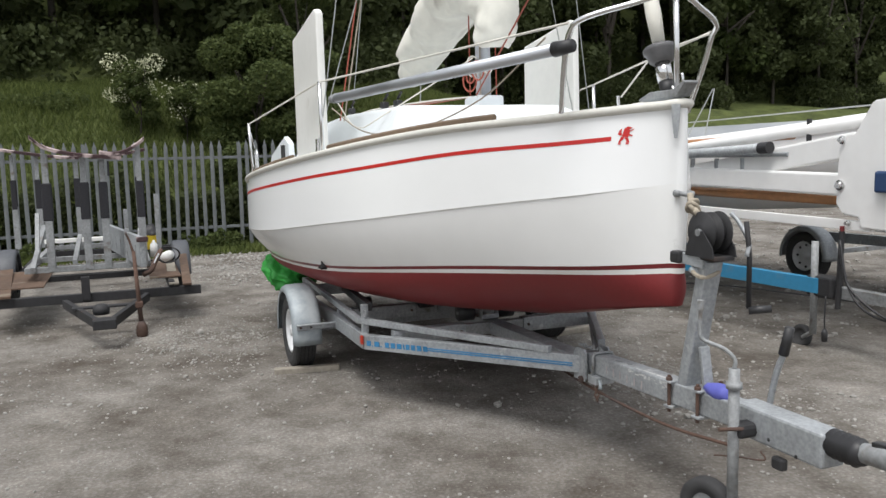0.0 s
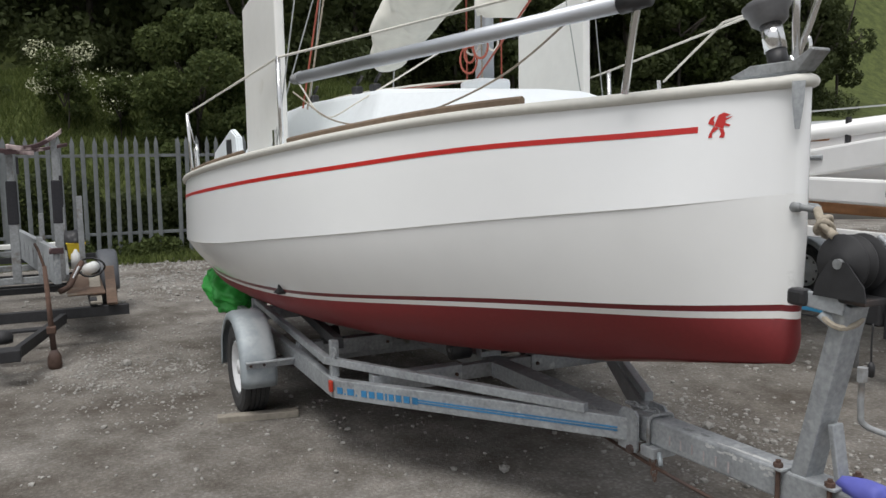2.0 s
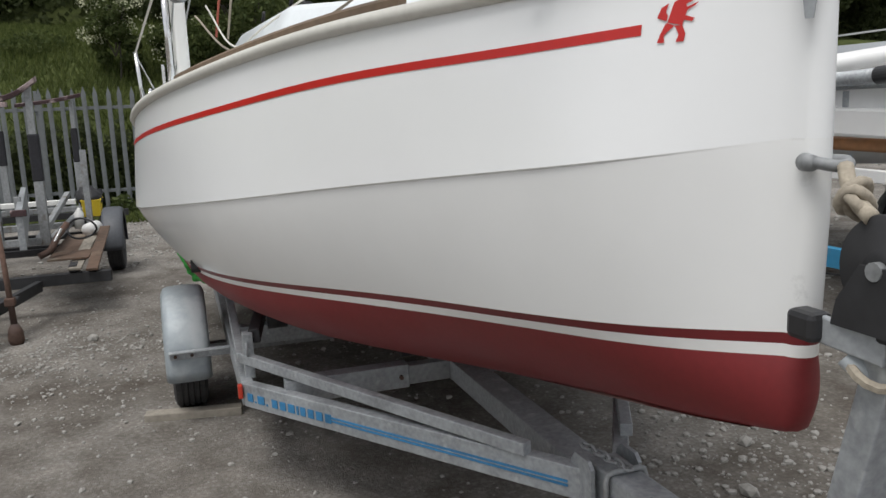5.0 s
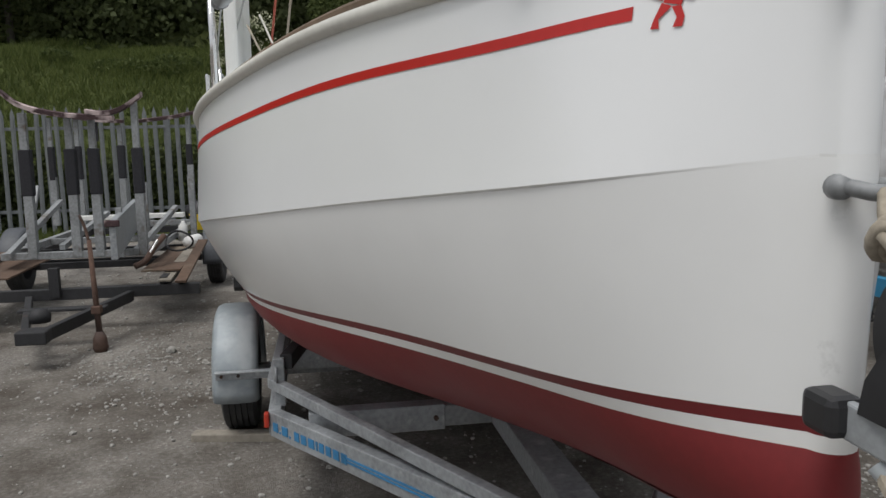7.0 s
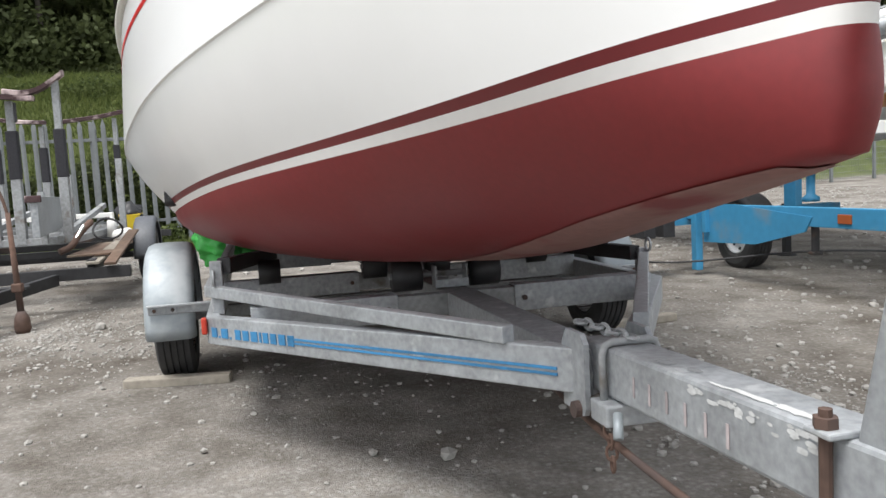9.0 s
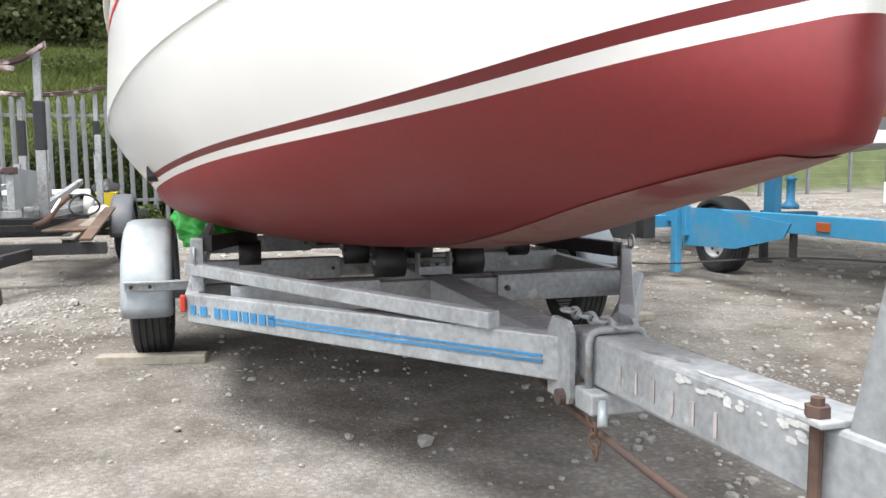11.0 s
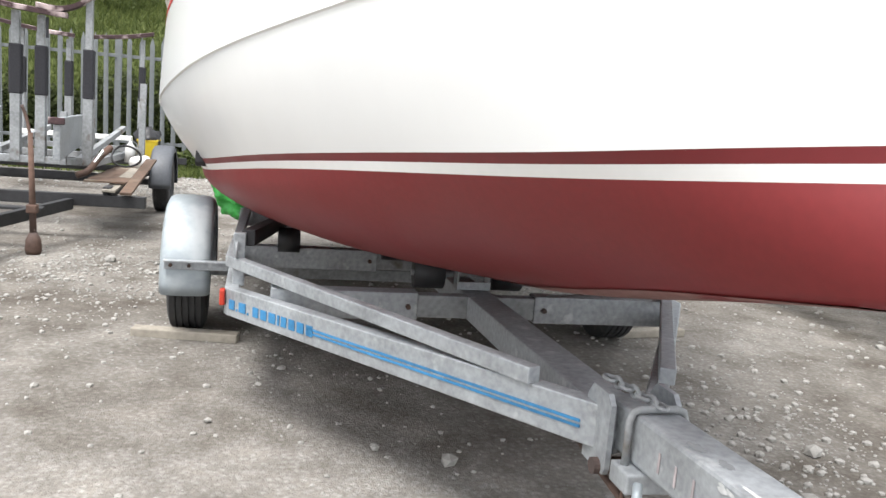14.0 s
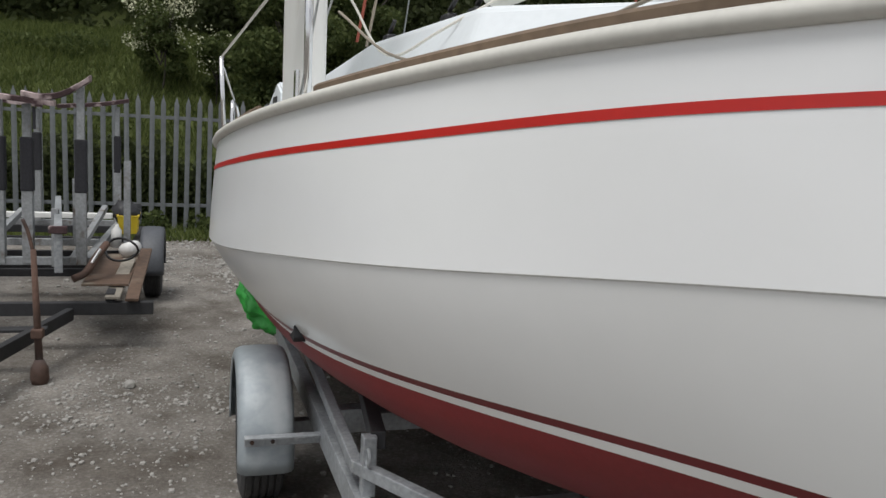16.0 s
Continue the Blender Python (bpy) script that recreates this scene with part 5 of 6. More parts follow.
def build_bed_clutter():
    t = thing("plank", (-2.75, -1.78, 0.35), "orange-brown weathered plank leaning on the trailer bed", "plank")
    part("board", beam(B(), (-2.42, -1.80, 0.37), (-3.6, -1.76, 0.56), 0.09, 0.022), PLANKR, t)
    t = thing("plank", (-2.9, -3.6, 0.35), "orange-brown weathered plank lying on the trailer bed", "plank")
    part("board", beam(B(), (-2.2, -3.50, 0.40), (-3.9, -3.66, 0.47), 0.14, 0.025), PLANKR, t)
    t = thing("plank", (-2.9, -1.95, 0.35), "pale timber board lying on the trailer bed", "plank")
    part("board", beam(B(), (-2.45, -1.93, 0.38), (-3.7, -1.90, 0.46), 0.10, 0.02), TIMBER, t)
    cx, cy = -5.58, -2.03
    t = thing("crate", (cx, cy, 0.44), "yellow plastic crate holding black sacking on the trailer", "crate")
    bm = B()
    lo, hi, inn = [], [], []
    for dx, dy in ((-0.18, -0.10), (0.18, -0.10), (0.18, 0.10), (-0.18, 0.10)):
        lo.append(bm.verts.new((cx + dx * 0.86, cy + dy * 0.86, 0.46)))
        hi.append(bm.verts.new((cx + dx, cy + dy, 0.645)))
        inn.append(bm.verts.new((cx + dx * 0.93, cy + dy * 0.93, 0.645)))
    bm.faces.new(lo[::-1])
    for k in range(4):
        n = (k + 1) % 4
        bm.faces.new((lo[k], lo[n], hi[n], hi[k]))
        bm.faces.new((hi[k], hi[n], inn[n], inn[k]))
    part("crate_body", bm, YELLOW, t)
    part("rim", tube(B(), [(cx - 0.18, cy - 0.10, 0.645), (cx + 0.18, cy - 0.10, 0.645), (cx + 0.18, cy + 0.10, 0.645), (cx - 0.18, cy + 0.10, 0.645)], 0.012, 6, True), YELLOW, t)
    bm = B()
    bmesh.ops.create_icosphere(bm, subdivisions=3, radius=1)
    for v in bm.verts:
        d = v.co.copy()
        v.co = Vector((cx - 0.03 + d.x * 0.15, cy - 0.02 + d.y * 0.13, 0.66 + d.z * 0.12)) + d * 0.07 * noise.noise(d * 3)
    s = thing("sack", (cx, cy, 0.60), "crumpled black plastic sack in the yellow crate", "sack")
    part("bag", bm, BLACKP, s, "", True)
    # white plastic bottles
    for a, b, r in (((-3.95, -1.95, 0.50), (-4.22, -1.86, 0.505), 0.06), ((-4.35, -2.06, 0.47), (-4.36, -2.05, 0.68), 0.046)):
        d = thing("bottle", a, "white plastic bottle lying among clutter on the trailer", "bottle")
        m, L = frame_of(a, b)
        part("bottle_body", lathe(B(), [(0, -L / 2), (r, -L / 2), (r, L * 0.25), (r * 0.35, L * 0.42), (r * 0.35, L / 2), (0, L / 2)], m @ Matrix.Rotation(radians(90), 4, "Y"), 18), WHITEP, d, "", True)
    t = thing("hose", (-3.25, -1.98, 0.44), "coil of thin black hose on the trailer bed", "hose")
    part("coil", tube(B(), [Vector((-3.3 + 0.05 * math.sin(2 * a), -1.93 + 0.12 * math.cos(a), 0.60 + 0.09 * math.sin(a))) for a in np.linspace(0, 2 * math.pi, 25)[:-1]], 0.010, 6, True), BLACKP, t, "", True)
    t = thing("tow_fitting", (-2.9, -2.15, 0.44), "rusty metal fitting lying on the trailer bed", "fitting")
    part("casting", tube(B(), bend([(-2.75, -2.22, 0.46), (-2.8, -2.14, 0.50), (-2.9, -2.08, 0.60), (-3.05, -2.02, 0.68)], 5), 0.028, 8), RUSTY, t, "", True)
    part("chrome_pin", rod(B(), (-2.80, -2.14, 0.50), (-2.90, -2.05, 0.66), 0.014, None, 10), STEEL, t)


build_cradle_trailer()
build_cradle()
build_bed_clutter()


# ---- blue trailer and folded multihull beyond the boat ----
def build_blue_trailer():
    tr = thing("blue_trailer", (-0.5, 3.0, 0), "bright blue painted steel boat trailer beyond the sailing boat", "trailer")
    part("side_beam", beam(B(), (-2.2, 2.74, 0.53), (1.62, 2.74, 0.565), 0.06, 0.125), BLUEP, tr, "bright blue side beam")
    bm = B()
    prism(bm, [(-1.42, 0.30), (-1.42, 0.60), (-1.0, 0.61), (-0.15, 0.55), (-0.22, 0.45), (-0.75, 0.33)], 0.012, Matrix(((1, 0, 0, 0), (0, 0, -1, 2.715), (0, 1, 0, 0), (0, 0, 0, 1))))
    part("gusset", bm, BLUEP, tr, "blue gusset plate")
    part("upright", box(B(), (-1.50, 2.69, 0.36), (0.075, 0.06, 0.58), None, 0.005), BLUEP, tr, "blue upright")
    part("upright_foot", box(B(), (-1.36, 2.69, 0.50), (0.05, 0.05, 0.24), None, 0.004), BLUEP, tr)
    part("cross_beam", beam(B(), (-1.75, 1.95, 0.47), (-1.75, 4.2, 0.47), 0.12, 0.10), BLUEP, tr)
    for y in (2.25, 2.42):
        part("box_section", beam(B(), (-1.72, y, 0.45), (-1.45, y, 0.45), 0.10, 0.19), BLACKST, tr, "open black box section")
    part("rear_post", box(B(), (-0.86, 3.10, 0.78), (0.13, 0.06, 0.46), None, 0.005), BLUEP, tr)
    part("jack", lathe(B(), [(0, 0), (0.06, 0), (0.06, 0.03), (0.03, 0.05), (0.03, 0.20), (0.05, 0.21), (0, 0.24)], Matrix.Translation((-0.6, 3.05, 0.62)), 14), BLUEP, tr, "", True)
    part("leg", box(B(), (-0.19, 2.76, 0.41), (0.035, 0.04, 0.18), None, 0.004), BLACKST, tr)
    part("leg_pad", box(B(), (-0.19, 2.76, 0.31), (0.07, 0.06, 0.02), None, 0.004), BLACKST, tr)
    part("prop", box(B(), (-2.15, 4.0, 0.27), (0.06, 0.06, 0.48), None, 0.004), BLACKST, tr)
    part("prop_pad", lathe(B(), [(0, 0), (0.09, 0), (0.08, 0.015), (0, 0.02)], Matrix.Translation((-2.15, 4.0, 0.03)), 16), BLACKST, tr)
    part("reflector", box(B(), (0.142, 2.706, 0.548), (0.115, 0.012, 0.058), None, 0.006), AMBER, tr, "amber side reflector")
    for y, s in ((3.22, -1),):
        wheel_parts(tr, (-1.66, y, 0.31), 0.28, 0.20, s, 0.16)
        part("mudguard", mudguard((-1.66, y, 0.31), 0.36, 0.23, -5, 185), FENDER if s > 0 else BLACKST, tr, "", True)
    # far end: dark coupling, jockey leg and cables
    part("draw_tube", beam(B(), (1.45, 2.80, 0.53), (3.2, 2.92, 0.50), 0.08, 0.09), GALVD, tr)
    part("clamp_block", box(B(), (1.62, 2.79, 0.56), (0.26, 0.14, 0.17), None, 0.02), BLACKST, tr, "dark clamp block")
    leg = part("jockey_leg", rod(B(), (1.56, 2.74, 0.16), (1.56, 2.74, 0.92), 0.028, None, 14), GALVD, tr, "grey jockey leg", True)
    part("jockey_arm", rod(B(), (1.56, 2.74, 0.18), (1.42, 2.78, 0.10), 0.018, None, 10), GALVD, leg)
    jm = Matrix.Translation((1.38, 2.80, 0.10)) @ Matrix.Rotation(radians(78), 4, "X")
    part("jockey_wheel", lathe(B(), [(0, -0.02), (0.055, -0.02), (0.06, -0.03), (0.09, -0.032), (0.10, -0.015), (0.10, 0.015), (0.09, 0.032), (0.06, 0.03), (0.055, 0.02), (0, 0.02)], jm, 24), RUBBER, tr, "small jockey wheel", True)
    part("handle_post", rod(B(), (1.78, 2.76, 0.40), (1.80, 2.76, 1.02), 0.022, None, 12), BLACKST, tr)
    part("red_grip", rod(B(), (1.80, 2.76, 0.98), (1.80, 2.76, 1.06), 0.018, None, 12), BOOT, tr, "dull red grip")
    for dz, dx in ((0.0, 0.0), (0.06, 0.1)):
        part("cable", tube(B(), bend([(1.80, 2.74, 0.95 - dz), (1.92, 2.70, 0.62), (2.1 + dx, 2.68, 0.45), (2.35 + dx, 2.70, 0.40), (2.6, 2.72, 0.52)], 6), 0.010, 6), BLACKP, tr, "", True)
    part("cable", tube(B(), bend([(1.72, 2.70, 0.50), (1.73, 2.68, 0.35), (1.735, 2.68, 0.22)], 5), 0.007, 6), BLACKP, tr, "", True)
    part("plug", lathe(B(), [(0, -0.06), (0.022, -0.05), (0.026, 0.02), (0.012, 0.05), (0, 0.05)], Matrix.Translation((1.735, 2.68, 0.19)), 12), BLACKP, tr, "hanging black plug", True)
    part("ground_line", tube(B(), bend([(-2.4, 1.9, 0.30), (-1.5, 2.3, 0.16), (-0.3, 3.0, 0.30), (1.2, 3.4, 0.33), (3.0, 3.7, 0.34)], 6), 0.008, 6), BLACKP, tr)
    return tr


def build_multihull():
    mh = thing("folding_multihull", (0, 3.4, 0.9), "white multihull boat with folded crossbeams on the blue trailer", "boat")
    m = Matrix(((1, 0, 0, 0), (0, 0, -1, 2.95), (0, 1, 0, 0), (0, 0, 0, 1)))
    bm = B()
    prism(bm, [(1.585, 1.24), (1.60, 1.68), (1.74, 1.77), (1.90, 2.02), (2.2, 2.04), (2.2, 1.05), (1.83, 1.06), (1.80, 1.14), (1.65, 1.16)], 0.06, m)
    bmesh.ops.bevel(bm, geom=list(bm.edges), offset=0.012, segments=2, affect="EDGES")
    plate = part("bracket_plate", bm, WBOAT, mh, "thick white folding bracket")
    for x, z, r in ((1.64, 1.735, 0.032), (1.63, 1.385, 0.042), (1.72, 1.095, 0.022)):
        part("bolt", lathe(B(), [(0, 0.0), (r, 0.0), (r, 0.012), (r * 0.6, 0.016), (r * 0.55, 0.04), (0, 0.04)], Matrix.Translation((x, 2.89, z)) @ Matrix.Rotation(radians(90), 4, "X"), 16), STEEL, plate, "steel bolt head")
    part("lower_beam", beam(B(), (-1.9, 2.97, 1.46), (1.62, 2.97, 1.385), 0.08, 0.18, bevel=0.02), WBOAT, mh, "white lower crossbeam")
    part("upper_beam", beam(B(), (-0.4, 3.02, 1.42), (1.68, 3.02, 1.70), 0.08, 0.20, bevel=0.02), WBOAT, mh, "white upper crossbeam")
    part("trailer_bar", beam(B(), (-1.9, 2.93, 1.13), (1.9, 2.93, 1.075), 0.05, 0.075), WBOAT, mh, "white lower bar")
    # float hull behind
    bm = B()
    rows = []
    for x in np.linspace(-5.0, 2.6, 30):
        u = (x + 5.0) / 7.6
        w = 0.42 * math.sin(math.pi * min(1, 0.15 + 0.8 * u)) ** 0.6
        zt = 1.72 + 0.36 * u * u
        rows.append([bm.verts.new((x, 3.75 + w * yy, z)) for yy, z in ((-0.55, zt), (-1.0, zt - 0.12), (-0.95, zt - 0.40), (-0.5, zt - 0.72), (0, zt - 0.80), (0.5, zt - 0.72), (0.95, zt - 0.4), (1.0, zt - 0.12), (0.55, zt))])
    for a, b in zip(rows, rows[1:]):
        for k in range(9):
            bm.faces.new((a[k], a[(k + 1) % 9], b[(k + 1) % 9], b[k]))
    bm.faces.new(rows[0])
    bm.faces.new(rows[-1])
    bmesh.ops.recalc_face_normals(bm, faces=bm.faces)
    fl = part("float_hull", bm, WBOAT, mh, "white float hull", True)
    part("rub_strip", tube(B(), [(x, 3.75 - 0.43 * math.sin(math.pi * min(1, 0.15 + 0.8 * (x + 5) / 7.6)) ** 0.6, 1.62 + 0.36 * ((x + 5) / 7.6) ** 2) for x in np.linspace(-4.8, 2.2, 24)], 0.022, 8), VARNISH, fl, "varnished wooden rubbing strip", True)
    # main hull behind, its shade put into an even grey colour
    bm = B()
    rows = []
    for x in np.linspace(-5.5, 3.2, 24):
        u = (x + 5.5) / 8.7
        w = 0.9 * math.sin(math.pi * (0.25 + 0.7 * u)) ** 0.7 + 0.02
        rows.append([bm.verts.new((x, 4.9 + w * yy, z)) for yy, z in ((-1.0, 1.95), (-1.0, 1.7), (-0.8, 1.4), (-0.4, 1.28), (0, 1.25), (0.4, 1.28), (0.8, 1.4), (1.0, 1.7), (1.0, 1.95))])
    for a, b in zip(rows, rows[1:]):
        for k in range(9):
            bm.faces.new((a[k], a[(k + 1) % 9], b[(k + 1) % 9], b[k]))
    bm.faces.new(rows[0])
    bm.faces.new(rows[-1])
    bmesh.ops.recalc_face_normals(bm, faces=bm.faces)
    part("main_hull", bm, SHADE_GREY, mh, "main hull with its shade put into the grey", True)
    # tubes and ladder stowed across
    tb = part("stowed_tube", rod(B(), (-2.2, 2.90, 1.56), (0.84, 2.90, 1.69), 0.045, None, 18), GALV, mh, "grey tube with black end", True)
    part("tube_end", rod(B(), (0.76, 2.90, 1.686), (0.87, 2.90, 1.691), 0.052, None, 18), BLACKP, tb)
    part("mast_section", rod(B(), (-2.4, 3.06, 1.55), (1.85, 3.06, 1.89), 0.05, None, 18), WBOAT, mh, "", True)
    part("wood_spar", rod(B(), (-2.5, 3.08, 1.70), (0.95, 3.08, 1.79), 0.035, None, 14), VARNISH, mh, "varnished wooden spar", True)
    part("lower_spar", rod(B(), (-1.5, 3.1, 1.28), (1.50, 3.1, 1.255), 0.045, None, 14), VARNISH, mh, "varnished wooden spar", True)
    for x in (-0.25, 0.1, 0.45):
        part("rung", rod(B(), (x, 2.98, 1.44), (x, 2.98, 1.60), 0.022, None, 10), GALV, mh)
    part("ladder_rail", rod(B(), (-1.8, 2.98, 1.62), (1.0, 2.98, 1.63), 0.02, None, 10), GALV, mh)
    part("stub_post", rod(B(), (1.15, 3.05, 1.72), (1.15, 3.05, 1.92), 0.022, None, 10), BLACKP, mh)
    part("blue_cleat", box(B(), (2.06, 2.86, 1.42), (0.16, 0.06, 0.16), None, 0.04), mat("navy_plastic", (0.02, 0.05, 0.13), 0.4, var=0.1), mh, "navy blue fitting")
    for a, b in (((-1.2, 3.6, 1.74), (-0.95, 3.8, 2.35)), ((-0.85, 3.6, 1.76), (-0.93, 3.8, 2.35)), ((1.9, 4.6, 1.9), (3.9, 4.9, 8.0)), ((1.8, 4.8, 1.9), (3.5, 5.1, 8.0)), ((2.2, 5.2, 1.9), (3.2, 5.0, 9.0))):
        part("stay_wire", rod(B(), a, b, 0.007, None, 6), WIRE, mh)
    part("guard_wire", rod(B(), (-3.5, 4.0, 1.98), (1.0, 4.0, 2.05), 0.008, None, 6), WIRE, mh)
    return mh


def build_silver_trailer():
    tr = thing("silver_trailer", (-1.8, 6.6, 0), "silver galvanised trailer with black tyres in the yard", "trailer")
    for x in (-1.85,):
        wheel_parts(tr, (x, 6.15, 0.30), 0.30, 0.18, -1, 0.185)
        part("mudguard", mudguard((x, 6.15, 0.30), 0.38, 0.23, -5, 185), GALV, tr, "silver mudguard", True)
        wheel_parts(tr, (x - 0.1, 8.2, 0.30), 0.30, 0.18, 1, 0.185)
        part("mudguard", mudguard((x - 0.1, 8.2, 0.30), 0.38, 0.23, -5, 185), GALV, tr, "silver mudguard", True)
    part("side_rail", beam(B(), (-2.4, 6.40, 0.52), (0.6, 6.40, 0.57), 0.06, 0.12), GALV, tr)
    part("side_rail", beam(B(), (-2.4, 7.95, 0.52), (0.6, 7.3, 0.57), 0.06, 0.12), GALV, tr)
    part("bed", box(B(), (-0.1, 7.1, 0.66), (1.4, 1.4, 0.10), None, 0.01), GALVD, tr)
    part("axle", beam(B(), (-1.85, 6.2, 0.32), (-1.95, 8.2, 0.32), 0.06, 0.06), GALVD, tr)
    return tr


for made, shift in ((build_blue_trailer(), (-0.09, 0.07, -0.03)), (build_multihull(), (0.04, -0.05, -0.04)), (build_silver_trailer(), (0.6, -0.62, 0.0))):
    made.matrix_basis = Matrix.Translation(shift) @ made.matrix_basis


# ---- distant mesh fence and rubble ----
def build_far_side():
    f = tagged(new("mesh_fence"), "grey welded mesh fence at the far side of the yard", "fence", kind="structure")
    f.matrix_basis = Matrix.Translation((-16, 15, 0))
    a, b = Vector((-13.5, 9.0, 0)), Vector((-18.5, 21.0, 0))
    for k in range(6):
        p = a.lerp(b, k / 5)
        part("fence_post", box(B(), (p.x, p.y, 1.1), (0.09, 0.09, 2.2), None, 0.006), FENCE, f)
    bm = B()
    n = 120
    for k in range(n + 1):
        p = a.lerp(b, k / n)
        rod(bm, (p.x, p.y, 0.05), (p.x, p.y, 2.1), 0.005, None, 4)
    for k in range(12):
        z = 0.1 + k * 0.18
        rod(bm, (a.x, a.y, z), (b.x, b.y, z), 0.005, None, 4)
    tagged(part("mesh_panel", bm, FENCE, f), kind="stuff")


build_far_side()


def build_picket():
    t = thing("picket_fence", (-10.5, 14.7, 0), "short run of low white picket fence far across the yard", "fence")
    a, b = Vector((-11.2, 14.0, 0)), Vector((-9.9, 15.3, 0))
    for k in range(13):
        p = a.lerp(b, k / 12)
        part("picket", box(B(), (p.x, p.y, 0.24), (0.06, 0.06, 0.48), None, 0.004), WHITEP, t)
    part("picket_rail", beam(B(), (a.x - 0.05, a.y, 0.30), (b.x - 0.05, b.y, 0.30), 0.03, 0.05), WHITEP, t)


build_picket()


# ---- planting ----
def leaf_cloud(count, shape, size, seed, flat=0.0):
    """Leaf quads scattered in clumps over a shape: a function of a random generator that gives a place."""
    rng = np.random.default_rng(seed)
    centres = np.array([shape(rng) for _ in range(count)])
    s = size * rng.uniform(0.55, 1.35, count)
    d1 = rng.normal(size=(count, 3))
    d1 /= np.linalg.norm(d1, axis=1, keepdims=True)
    d2 = np.cross(d1, rng.normal(size=(count, 3)))
    d2 /= np.linalg.norm(d2, axis=1, keepdims=True) + 1e-9
    a, b = d1 * s[:, None], d2 * s[:, None] * 0.6
    v = np.stack([centres - a, centres + b, centres + a, centres - b], 1).reshape(-1, 3)
    return v, np.arange(count * 4).reshape(-1, 4)


def cloud_part(name, data, material, parent, label=""):
    me = bpy.data.meshes.new(name)
    me.from_pydata(data[0].tolist(), [], data[1].tolist())
    me.materials.append(material)
    ob = new(name, me)
    if parent:
        ob.parent = parent
        ob.matrix_parent_inverse = parent.matrix_basis.inverted()
    if label:
        tagged(ob, label)
    return ob


def crown_shape(blobs):
    def pick(rng):
        c, r = blobs[rng.integers(len(blobs))]
        d = rng.normal(size=3)
        d /= np.linalg.norm(d)
        return np.array(c) + d * np.array(r) * rng.uniform(0.55, 1.05) ** 0.6
    return pick


def make_tree(kind, at, h, spread, leaves, leaf_size, leaf_mat, seed, label, group):
    rng = random.Random(seed)
    t = thing(kind, at, label, "tree", group)
    base = Vector(at)
    bm = B()
    tube(bm, bend([base + Vector((0, 0, -0.4)), base + Vector((rng.uniform(-.1, .1), rng.uniform(-.1, .1), h * 0.35)), base + Vector((rng.uniform(-.3, .3), rng.uniform(-.3, .3), h * 0.8))], 5), [h * 0.013 * (1 - 0.08 * k) for k in range(11)], 8)
    part("trunk", bm, BARK, t, "", True)
    blobs = []
    for k in range(5):
        a = rng.uniform(0, 6.28)
        e = base + Vector((math.cos(a) * spread * 0.5, math.sin(a) * spread * 0.5, h * rng.uniform(0.5, 0.9)))
        part("limb", rod(B(), base + Vector((0, 0, h * rng.uniform(0.25, 0.5))), e, h * 0.011, h * 0.004, 6), BARK, t)
    for k in range(26):
        a, q = rng.uniform(0, 6.28), rng.uniform(0.12, 1.0)
        rr = spread * (0.25 + 0.75 * math.sin(math.pi * min(0.95, 0.15 + q * 0.8))) * rng.uniform(0.25, 0.8)
        c = (base.x + math.cos(a) * rr, base.y + math.sin(a) * rr, base.z + h * (0.12 + 0.85 * q))
        r = spread * rng.uniform(0.2, 0.38)
        blobs.append((c, (r, r, r * 0.8)))
    cloud_part("crown", leaf_cloud(leaves, crown_shape(blobs), leaf_size, seed), leaf_mat, t, "uneven leafy crown")
    return t


